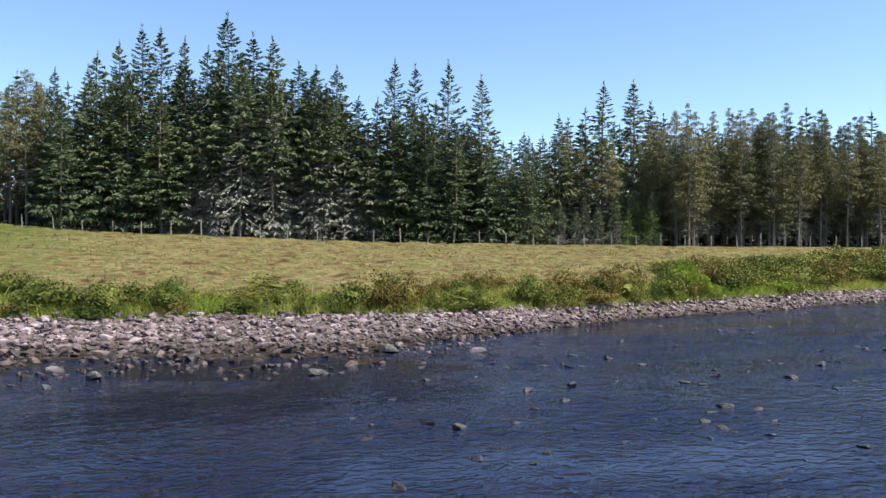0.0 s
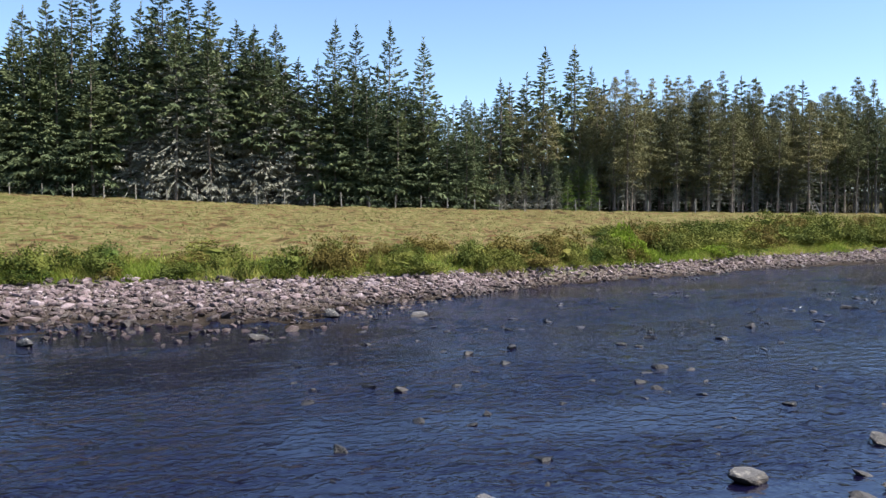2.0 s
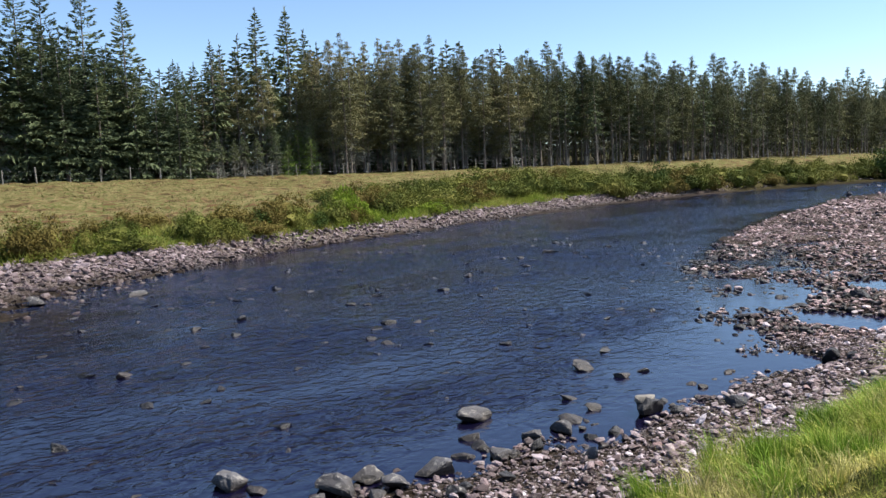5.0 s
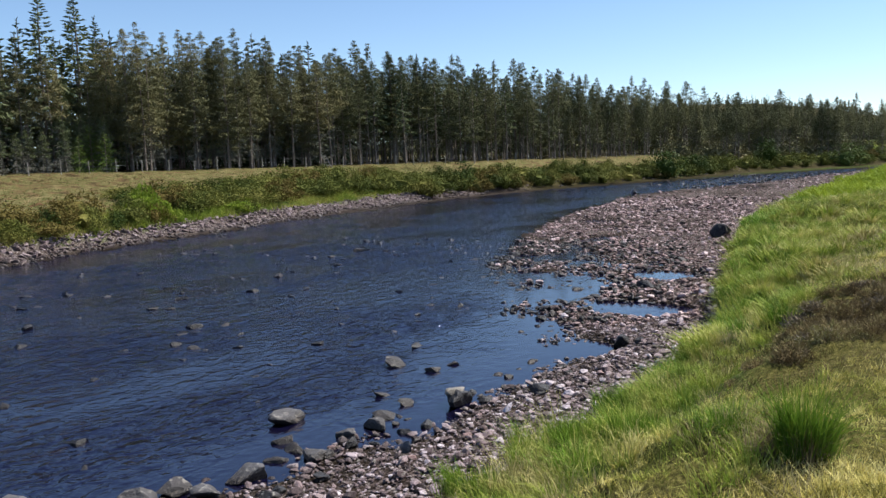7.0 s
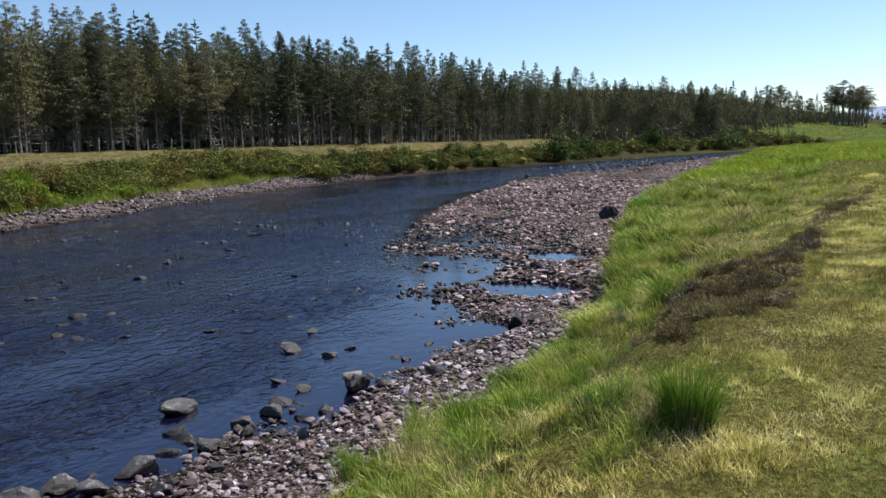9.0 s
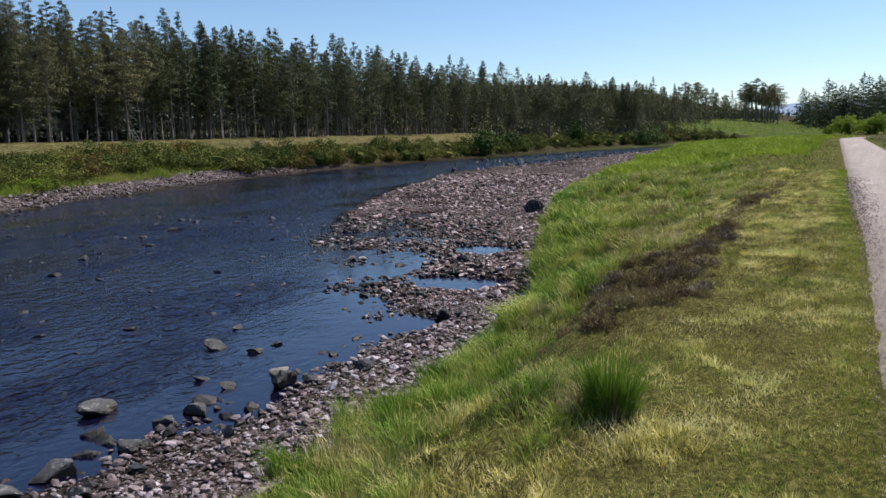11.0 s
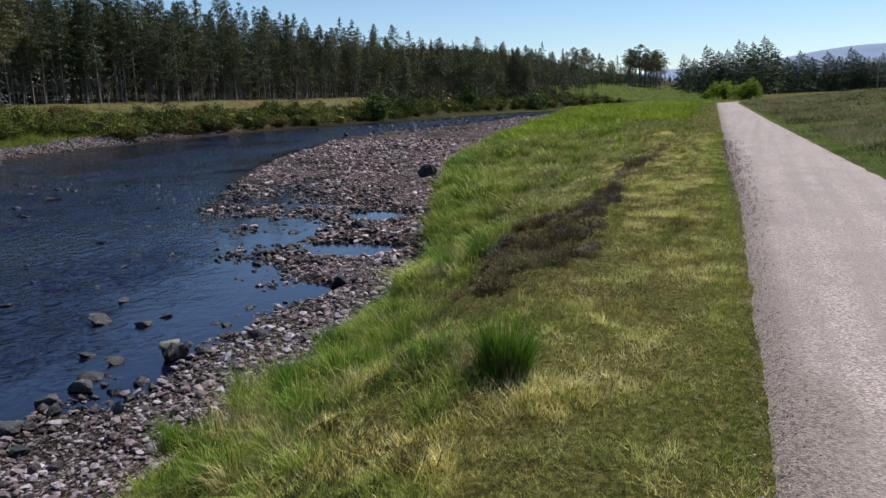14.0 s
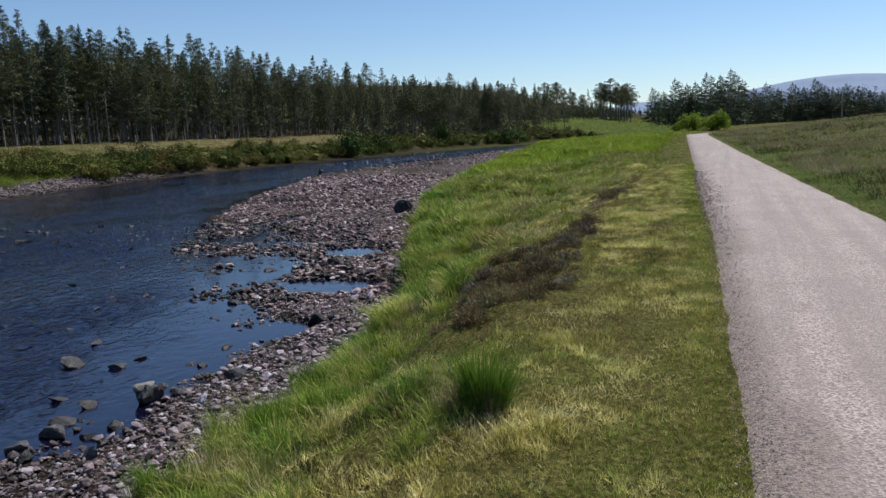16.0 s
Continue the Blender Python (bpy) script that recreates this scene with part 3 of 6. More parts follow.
def blue_hill(x, y):
    return 172 * np.exp(-(((x - 3900) / 700) ** 2 + ((y + 480) / 700) ** 2)) + 60 * np.exp(-(((x - 3900) / 500) ** 2 + ((y - 420) / 260) ** 2)) - 4


# the distance haze is painted into the hill's pale blue base colour
hill_mat, hill_nt, hill_b = nodes_of("distant moorland")
nt_noise = noise_node(hill_nt, 0.004, 5, 0.6, place(hill_nt))
hill_nt.links.new(ramp(hill_nt, nt_noise, [(0.35, (0.15, 0.2, 0.29)), (0.65, (0.19, 0.24, 0.34))]), hill_b.inputs["Base Color"])
hill_b.inputs["Roughness"].default_value = 1.0
tagged(part("backdrop_hill", grid_mesh("hill", hxs, hys, blue_hill)[0], hill_mat), "hazy blue moorland hill in the distance", "hill", kind="structure")


# ---------------------------------------------------------------- conifers
def trunk_mesh(name, h, r, sides=7, lean=0.0, taper=0.08, rings=7):
    verts, faces = [], []
    for i in range(rings):
        f = i / (rings - 1)
        rr = r * (1 - f) ** 0.85 + r * taper * f
        if i == 0:
            rr *= 1.2
        ox = lean * f * f * h + 0.05 * math.sin(f * 7 + r * 50)
        for s in range(sides):
            a = 2 * math.pi * s / sides
            verts.append((ox + rr * math.cos(a), rr * math.sin(a), f * h - (0.3 if i == 0 else 0)))
    for i in range(rings - 1):
        for s in range(sides):
            faces.append((i * sides + s, i * sides + (s + 1) % sides, (i + 1) * sides + (s + 1) % sides, (i + 1) * sides + s))
    return mesh_from(name, verts, faces, True)


def spikes(start, ends, width):
    """Narrow triangles from start points to end points."""
    start, ends = np.asarray(start), np.asarray(ends)
    d = ends - start
    side = np.cross(d, rng.normal(size=d.shape))
    side /= np.linalg.norm(side, axis=1, keepdims=True) + 1e-9
    w = np.asarray(width).reshape(-1, 1)
    v = np.stack([start - side * w, start + side * w, ends], 1).reshape(-1, 3)
    return v, np.arange(len(v)).reshape(-1, 3)


def spruce_crown(name, h, r, start, boughs, sprays, droop, fine=1.0, stop=1.0):
    """Layered boughs, drooping low down and upswept at the top, each a pad of needled sprays."""
    s0, e0, w0 = [], [], []
    for i in range(int(boughs * stop)):
        f = min(0.99, (i + rng.uniform(0, 1)) / boughs) ** 0.8
        z = h * (start + (0.955 - start) * f)
        ln = r * (1 - f) ** 0.76 * (0.8 + 0.2 * min(1, f * 6)) * rng.uniform(0.5, 1.12) + 0.04
        a = i * 2.4 + rng.uniform(-0.9, 0.9)
        dirv = np.array([math.cos(a), math.sin(a), 0])
        sidev = np.array([-math.sin(a), math.cos(a), 0])
        dr = droop * rng.uniform(0.5, 1.35) * (1 - 1.35 * f)
        m = max(int(18 / fine), int(sprays * (0.2 + 0.8 * ln / r)))
        q = np.sqrt(rng.uniform(0.03, 1, m))
        lat = rng.uniform(-1, 1, m) * 0.3 * ln * (1.1 - 0.8 * q)
        p = np.outer(q * ln, dirv) + np.outer(lat, sidev)
        p[:, 2] = z - dr * ln * q + 0.2 * ln * q ** 3 - 0.35 * np.abs(lat) * (1 - f)
        out = rng.uniform(0.16, 0.44, m) * fine * (0.32 + 0.8 * ln / r)
        d = np.outer(rng.uniform(0.25, 1.0, m), dirv) + np.outer(np.sign(lat) * rng.uniform(0.1, 0.9, m), sidev)
        d /= np.linalg.norm(d, axis=1, keepdims=True)
        d[:, 2] = rng.uniform(-1.3, 0.05, m) * (1 - f) + 0.22 * f
        s0.extend(p)
        e0.extend(p + d * out[:, None])
        w0.extend(0.015 + 0.2 * out)
        s0.append(np.array([0, 0, z]))
        tip = dirv * ln
        tip[2] = z - dr * ln + 0.2 * ln
        e0.append(tip)
        w0.append(0.015 + 0.02 * ln)
    for k in range(22 if stop == 1.0 else 0):
        a, zz = rng.uniform(0, 6.28), h * rng.uniform(0.9, 0.985)
        s0.append(np.array([0, 0, zz]))
        e0.append(np.array([0.13 * math.cos(a), 0.13 * math.sin(a), zz + 0.16]))
        w0.append(0.03)
    v, fcs = spikes(s0, e0, w0)
    return mesh_from(name, v, fcs)


def dead_twigs(name, h, z0, z1, reach, n, droop=0.25):
    s0, e0, w0 = [], [], []
    for k in range(n):
        z, a, ln = h * rng.uniform(z0, z1), rng.uniform(0, 6.28), reach * rng.uniform(0.35, 1.0)
        d = np.array([math.cos(a) * ln, math.sin(a) * ln, -droop * ln * rng.uniform(0.2, 1.4)])
        s0.append((0, 0, z))
        e0.append(d + (0, 0, z))
        w0.append(0.02)
        for m in range(5):
            q = rng.uniform(0.3, 1)
            p = d * q + (0, 0, z)
            s0.append(p)
            e0.append(p + d * 0.25 + rng.normal(size=3) * 0.16 * ln + (0, 0, -0.1 * ln))
            w0.append(0.022)
    v, fcs = spikes(s0, e0, w0)
    return mesh_from(name, v, fcs)


def tufts(points, normals, length, width):
    """Small triangles that lie over a clump's surface and stand a little off it."""
    t = np.cross(normals, rng.normal(size=normals.shape))
    t /= np.linalg.norm(t, axis=1, keepdims=True) + 1e-9
    t2 = np.cross(normals, t)
    ln, w = np.asarray(length).reshape(-1, 1), np.asarray(width).reshape(-1, 1)
    v = np.stack([points - t * w, points + t * w, points + t2 * ln * 0.85 + normals * ln * 0.5], 1).reshape(-1, 3)
    return v, np.arange(len(v)).reshape(-1, 3)


def on_clumps(centres, radii, flat, n):
    """Points and outward normals over flattened clumps, n on each."""
    d = rng.normal(size=(len(centres), n, 3)) + np.array([0, 0, 0.45])
    d /= np.linalg.norm(d, axis=2, keepdims=True)
    r = np.asarray(radii)[:, None, None] * rng.uniform(0.55, 1.1, (len(centres), n, 1))
    p = np.asarray(centres)[:, None] + d * r * np.array([1, 1, flat])
    nn = d * np.array([1, 1, 1 / flat]) + rng.normal(size=d.shape) * 0.45
    nn /= np.linalg.norm(nn, axis=2, keepdims=True)
    return p.reshape(-1, 3), nn.reshape(-1, 3)


def pine_crown(name, h, r, start, limbs, per, narrow=0.75, fine=1.0):
    """Billowing clumps of needles on short limbs, with gaps between."""
    s0, e0, w0, cs, rs = [], [], [], [], []
    for i in range(limbs):
        f = (i + rng.uniform(0, 1)) / limbs
        z = h * (start + (0.955 - start) * f)
        reach = r * (1 - f) ** narrow * min(1, 0.5 + f * 3) + 0.08
        ln = reach * rng.uniform(0.3, 1.05)
        a = i * 2.4 + rng.uniform(-0.6, 0.6)
        tip = np.array([math.cos(a) * ln, math.sin(a) * ln, z + ln * rng.uniform(-0.15, 0.22)])
        s0.append((0, 0, z - 0.1))
        e0.append(tip)
        w0.append(0.035)
        cs.append(tip * np.array([0.85, 0.85, 1]))
        rs.append(0.12 + 0.3 * reach * rng.uniform(0.65, 1.25))
    cs.append((0, 0, h * 0.965))
    rs.append(0.14)
    v1, f1 = spikes(s0, e0, w0)
    p, nn = on_clumps(cs, rs, 0.36, per)
    nn = nn * 0.8 + np.array([0, 0, 0.45])
    nn /= np.linalg.norm(nn, axis=1, keepdims=True)
    span_of = np.repeat(np.clip(0.35 + 1.0 * np.asarray(rs), 0.4, 1.0), per)
    v2, f2 = tufts(p, nn, fine * rng.uniform(0.16, 0.44, len(p)) * span_of, fine * rng.uniform(0.02, 0.046, len(p)) * span_of)
    return mesh_from(name, np.concatenate([v1, v2]), np.concatenate([f1, f2 + len(v1)]))


def tree_kind(name, label, crown, crown_mat, trunk, bark, twigs, group):
    base = empty(name)
    part("trunk", trunk, bark, base)
    part("crown", crown, crown_mat, base)
    if twigs:
        tagged(part("dead_wood", twigs, DEAD, base, "grey lichened dead lower branches"), kind="stuff")
    return tagged(base, label, "conifer tree", group)


# unit trees, ten metres tall, scaled as they are set out
spruces = [tree_kind("spruce_tree", "dark green spruce with drooping boughs to the ground", spruce_crown("spruce crown", 10, 2.5 + 0.2 * k, 0.03, 150, 58, 0.72), SPRUCE,
                     trunk_mesh("spruce trunk", 9.8, 0.1), SPRUCE_BARK, None, "plantation spruces") for k in range(4)]
grey_spruces = [tree_kind("spruce_tree", "tall spruce with grey dead lower boughs", spruce_crown("spruce crown", 10, 2.0 + 0.15 * k, 0.42, 100, 46, 0.55), SPRUCE,
                          trunk_mesh("spruce trunk", 9.8, 0.1), SPRUCE_BARK, spruce_crown("dead spruce boughs", 10, 2.4, 0.03, 150, 34, 0.8, 0.75, 0.74), "plantation spruces") for k in range(3)]
thin_spruces = [tree_kind("spruce_tree", "slender spruce with a bare pale trunk and narrow top", spruce_crown("spruce crown", 10, 1.35 + 0.2 * k, 0.34, 95, 26, 0.4), SPRUCE,
                          trunk_mesh("spruce trunk", 9.8, 0.12), SPRUCE_BARK, dead_twigs("dead spruce boughs", 10, 0.15, 0.6, 0.9, 60), "plantation spruces") for k in range(2)]
pines = [tree_kind("pine_tree", "olive-green plantation pine with a bare lower trunk", pine_crown("pine crown", 10, 1.75 + 0.14 * k, (0.12, 0.34, 0.2, 0.42, 0.26)[k], 44, 104, (0.7, 0.55, 0.8, 0.5, 0.65)[k], 0.8), PINE,
                   trunk_mesh("pine trunk", 9.7, 0.09, lean=0.006 * (k - 1.5)), PINE_BARK, dead_twigs("dead pine boughs", 10, 0.08, 0.45, 1.1, 60, 0.1), "plantation pines") for k in range(5)]
thin_pines = [tree_kind("pine_tree", "slender drawn-up pine with a bare trunk", pine_crown("pine crown", 10, 1.4 + 0.14 * k, (0.3, 0.45, 0.22, 0.52)[k], 40, 70, (0.8, 0.65, 0.9, 0.6)[k]), DARK_PINE,
                        trunk_mesh("pine trunk", 9.7, 0.075, lean=0.008 * (k - 1)), PINE_BARK, dead_twigs("dead pine boughs", 10, 0.1, 0.5, 0.8, 45, 0.1), "plantation pines") for k in range(4)]
young_spruces = [tree_kind("young_spruce", "bright green young spruce with drooping boughs", spruce_crown("spruce crown", 10, 4.2, 0.02, 90, 60, 0.7), YOUNG,
                           trunk_mesh("spruce trunk", 9.8, 0.16), SPRUCE_BARK, None, "young spruces at the wood's edge")]
umbrella_pines = [tree_kind("scots_pine", "old pine with a bare trunk and a spreading flat crown", pine_crown("pine crown", 10, 2.3, 0.52 - 0.1 * k, 34, 130, 0.4), PINE,
                            trunk_mesh("pine trunk", 9.4, 0.2, lean=0.01), PINE_BARK, None, "old pines on the knoll") for k in range(2)]
back_spruces = [tree_kind("spruce_tree", "dark spruce deep in the plantation", spruce_crown("spruce crown", 10, 2.2, 0.03, 46, 13, 0.5, 2.5), SPRUCE, trunk_mesh("spruce trunk", 9.8, 0.15, 5), SPRUCE_BARK, None, "plantation spruces") for k in range(3)]
back_pines = [tree_kind("pine_tree", "dark pine deep in the plantation", pine_crown("pine crown", 10, 1.8, 0.25, 34, 28, 0.7, 2.0), DARK_PINE, trunk_mesh("pine trunk", 9.7, 0.085, 5), PINE_BARK, None, "plantation pines") for k in range(3)]
PROTOTYPES = back_pines + back_spruces + spruces + grey_spruces + thin_spruces + pines + thin_pines + umbrella_pines + young_spruces
used = set()


deep = []


def set_tree(kinds, x, y, h, wide=1.0):
    """One tree of the kinds, h metres tall."""
    kind = kinds[int(rng.integers(len(kinds)))]
    if kind in back_spruces or kind in back_pines:
        w = (h / 10 if h < 14 else 0.045 * h + 0.8) * wide * rng.uniform(0.9, 1.12)
        deep.append((kind, x, y, float(height(x, y)) - 0.05, w, h / 10, rng.uniform(0, 6.28)))
        return
    z = float(height(x, y)) - 0.05
    s = h / 10
    m = Matrix.Translation((x, y, z)) @ Euler((rng.normal() * 0.012, rng.normal() * 0.012, rng.uniform(0, 6.28))).to_matrix().to_4x4()
    if kind.name in used:
        ob = copy_thing(kind, m)
    else:
        used.add(kind.name)
        ob = kind
        ob.matrix_basis = m
    w = s * wide * rng.uniform(0.9, 1.12) if h < 14 else (0.45 * s + 0.8) * wide * rng.uniform(0.9, 1.12)
    ob.scale = (w, w, s)


def by_bearing(az, behind, tip):
    """Plan place on a bearing, so many metres behind the fence, and the height that brings the top to that elevation."""
    s, c = math.sin(radians(az)), math.cos(radians(az))
    d = 60.0
    while d * c < float(fence_line(d * s)) and d < 330:
        d += 0.5
    d += behind / max(c, 0.35)
    x, y = d * s, d * c
    return x, y, 3.8 + d * math.tan(radians(tip)) - float(height(x, y))


# skyline trees: bearing, elevation of the top, metres behind the fence
for az, tip, back in [(-12.1, 10.0, 5), (-10.1, 12.7, 4), (-8.4, 13.6, 6), (-7.1, 14.6, 5), (-6.0, 14.6, 9), (-4.6, 14.1, 5), (-3.2, 13.6, 8), (-1.5, 15.8, 5), (0.0, 14.6, 9),
                      (1.5, 14.4, 5), (3.1, 12.9, 7), (4.2, 12.7, 4), (5.5, 12.7, 9), (7.2, 10.7, 4)]:
    x, y, h = by_bearing(az, back, tip)
    set_tree(grey_spruces if az > -3 else spruces, x, y, h)
for az, tip, back in [(9.6, 13.3, 4), (11.0, 12.9, 6), (13.2, 13.2, 8), (15.8, 12.2, 3), (8.4, 10.6, 3), (12.2, 10.4, 3), (14.5, 9.0, 3), (17.2, 7.6, 5), (18.6, 8.2, 12), (19.9, 8.0, 14)]:
    x, y, h = by_bearing(az, back, tip)
    set_tree(spruces, x, y, h, 0.9 if h > 14 else 1.0)
for az, tip, back in [(21.1, 9.4, 6), (23.9, 11.5, 7), (26.1, 11.6, 9), (27.2, 10.1, 10)]:
    x, y, h = by_bearing(az, back, tip)
    set_tree(thin_spruces, x, y, h, 1.15)
for az, tip, back in [(28.8, 9.5, 4), (29.9, 9.9, 8), (31.2, 9.3, 4), (32.1, 9.5, 9), (33.6, 9.4, 5), (34.7, 9.0, 4), (35.7, 9.6, 7), (36.5, 8.7, 4), (37.8, 7.7, 4), (38.9, 7.9, 8), (40.1, 7.2, 4), (41.1, 7.4, 9)]:
    x, y, h = by_bearing(az, back, tip)
    set_tree(pines, x, y, h)
for az, tip, back in [(42.1, 7.9, 4), (43.9, 8.7, 6), (44.7, 8.5, 9), (46.2, 7.7, 5), (47.4, 7.6, 9), (48.5, 6.9, 4), (49.8, 6.6, 7), (51.1, 6.8, 8), (52.6, 6.6, 5), (54.6, 7.1, 6), (56.3, 6.0, 5), (57.6, 5.9, 9),
                      (59.0, 5.7, 5), (61.1, 5.0, 4), (62.4, 5.5, 8), (63.3, 5.3, 5), (64.8, 5.0, 8), (66.0, 4.9, 5), (67.1, 4.5, 6), (69.2, 4.0, 5)]:
    x, y, h = by_bearing(az, back, tip)
    set_tree(thin_pines + thin_spruces[:1] if az < 56 else thin_pines, x, y, h, 1.15)
for az, tip, back in [(70.4, 3.4, 5), (71.7, 4.0, 6), (72.7, 3.1, 3), (73.5, 3.6, 6), (75.0, 3.3, 4), (76.1, 3.5, 6), (77.5, 3.0, 4), (79.0, 3.0, 14), (79.9, 2.6, 18), (81.1, 2.4, 20)]:
    x, y, h = by_bearing(az, back, tip)
    set_tree(thin_pines, x, y, h, 1.1)


for az, tip, back in [(25.7, 2.7, 0.5), (27.3, 2.9, 1.0), (26.5, 3.4, 2.5)]:
    x, y, h = by_bearing(az, back, tip)
    set_tree(young_spruces, x, y, h)


def skyline(az):
    return float(np.interp(az, [-18, -13, -10, -1, 6, 7.3, 9, 15, 18, 22, 25, 29, 36, 42, 48, 56, 62, 70, 77, 82], [12, 11.5, 12, 13.6, 11.8, 9.3, 11, 10.2, 7.6, 9.8, 10.4, 9.4, 8.9, 7.9, 7.4, 6.3, 4.9, 3.4, 2.8, 2.2]))


# the wood behind them
az = -21.0
while az < 78:
    for back in (2.5, 6, 11, 14, 20, 28) if az > 42 else (2.5, 6, 11, 17, 26):
        a = az + rng.uniform(-0.7, 0.7)
        top = skyline(a) * rng.uniform((0.78 if a < 20 else 0.6) if a < 28 else 0.7, 0.99 if a < 28 else 1.06) if back < 20 else skyline(a) * rng.uniform(0.75, 0.95)
        x, y, h = by_bearing(a, back + rng.uniform(-1.5, 1.5), top)
        if a < -12.5:
            kinds = pines
        elif a < 20:
            kinds = grey_spruces if -4 < a < 8 else spruces
        elif a < 28:
            kinds = thin_spruces[:1] + pines if back > 3 else grey_spruces
            top = 8
        elif a < 42:
            kinds = pines
        else:
            kinds = (thin_pines + thin_spruces[:1] if a < 58 else thin_pines) if back < 10 else back_pines
        if back > 10 and a < 42:
            kinds = back_spruces
        if back > 10 and 22 < a < 26.5 and rng.uniform() < 0.7:
            continue
        if back < 3 and 19.5 < a < 27.5:
            h *= 0.45
        set_tree(kinds, x, y, max(h, 4))
    az += 1.2 if az < 20 else (0.7 if az < 60 else 0.68)

# leafless tree and a fallen bough where the wood's edge turns
bare = empty("bare_tree")
part("trunk", trunk_mesh("bare trunk", 9.0, 0.12, lean=0.02), SPRUCE_BARK, bare)
tagged(part("twigs", dead_twigs("bare twigs", 10, 0.2, 0.9, 1.8, 260, -0.5), BARE, bare), kind="stuff")
tagged(bare, "leafless pinkish-brown tree at the wood's edge", "bare tree")
bx, by, bh = by_bearing(-19.6, 2.0, 9.4)
bare.matrix_basis = Matrix.Translation((bx, by, float(height(bx, by)))) @ Matrix.Diagonal((1.2, 1.2, bh / 10, 1))
fallen = part("fallen_branch", trunk_mesh("fallen branch", 5.0, 0.16, lean=0.05), PALE_WOOD)
fallen.matrix_basis = Matrix.Translation((bx + 1.5, by - 2.6, float(height(bx + 1.5, by - 2.6)) + 0.5)) @ Euler((0, radians(68), radians(12))).to_matrix().to_4x4()
tagged(fallen, "bleached fallen bough leaning by the fence", "fallen branch")

# dark spruces across the end of the road, a clump of old pines on the knoll
for az, tip, d in [(85.3, 2.2, 330), (86.0, 1.9, 320), (86.8, 2.7, 310), (87.5, 2.3, 300), (88.0, 2.4, 300), (88.8, 3.0, 290), (89.5, 2.8, 270), (90.3, 3.1, 250), (90.9, 2.0, 265), (91.6, 1.8, 275), (92.4, 2.1, 270), (93.1, 1.7, 280),
                   (93.9, 2.0, 280), (94.6, 1.7, 280), (95.2, 2.2, 290), (95.8, 1.5, 290), (96.3, 1.6, 290), (97.0, 1.8, 290), (97.7, 1.6, 300), (98.3, 1.3, 300), (99.0, 1.2, 300), (99.8, 1.3, 300), (100.6, 1.2, 300)]:
    for k in range(5):
        a = az + 0.21 * k
        dd = d + 9 * k
        x, y = dd * math.sin(radians(a)), dd * math.cos(radians(a))
        set_tree(spruces if k == 0 else back_spruces, x, y, 3.8 + dd * math.tan(radians((tip + 0.15) * (1 - 0.07 * k))) - float(height(x, y)), 1.45)
for az, tip, d in [(81.9, 2.9, 300), (82.2, 2.7, 306), (82.5, 3.0, 303), (82.8, 2.8, 300), (83.1, 3.0, 306), (83.4, 2.8, 304), (83.7, 2.6, 302), (84.0, 2.2, 306), (82.35, 2.5, 312), (82.95, 2.7, 310), (83.25, 2.4, 316), (83.6, 2.9, 314), (81.95, 2.4, 318), (77.6, 2.6, 300), (78.2, 2.9, 310), (80.0, 2.4, 318), (79.0, 2.9, 330), (79.5, 2.6, 336), (80.6, 2.3, 336)]:
    az, tip, d = az + rng.uniform(-0.12, 0.12), tip * rng.uniform(0.82, 1.06), d + rng.uniform(-12, 22)
    x, y = d * math.sin(radians(az)), d * math.cos(radians(az))
    set_tree(umbrella_pines, x, y, 3.8 + d * math.tan(radians(tip)) - float(height(x, y)), rng.uniform(0.95, 1.4))
for k in range(60):
    x = rng.uniform(150, 222)
    y = float(far_grass(x)) + 5 + (float(fence_line(x)) - float(far_grass(x)) - 4) * rng.uniform(0, 1)
    set_tree(thin_pines, x, y, rng.uniform(8, 12), 1.3)


def joined(name, kinds, piece, material, label):
    """One mesh of all the deep trees' crowns or trunks."""
    vs, fs, base = [], [], 0
    for kind, x, y, z, w, s, a in deep:
        if kind in kinds:
            me = [c for c in kind.children if c.name.startswith(piece)][0].data
            v = np.empty(len(me.vertices) * 3, np.float32)
            me.vertices.foreach_get("co", v)
            v = v.reshape(-1, 3)
            f = np.empty(len(me.loops), np.int32)
            me.loops.foreach_get("vertex_index", f)
            vs.append(np.stack([(v[:, 0] * math.cos(a) - v[:, 1] * math.sin(a)) * w + x, (v[:, 0] * math.sin(a) + v[:, 1] * math.cos(a)) * w + y, v[:, 2] * s + z], 1))
            fs.append(f.reshape(len(me.polygons), -1) + base)
            base += len(v)
    tagged(part(name, mesh_from(name, np.concatenate(vs), np.concatenate(fs)), material), label, "woodland", kind="stuff")


joined("deep_spruces", back_spruces, "crown", SPRUCE, "dark spruces deep in the plantation")
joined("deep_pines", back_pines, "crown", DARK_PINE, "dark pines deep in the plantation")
joined("deep_trunks", back_spruces + back_pines, "trunk", PINE_BARK, "dim trunks deep in the plantation")
for ob in PROTOTYPES:
    if ob.name not in used:
        for c in list(ob.children):
            bpy.data.objects.remove(c)
        bpy.data.objects.remove(ob)


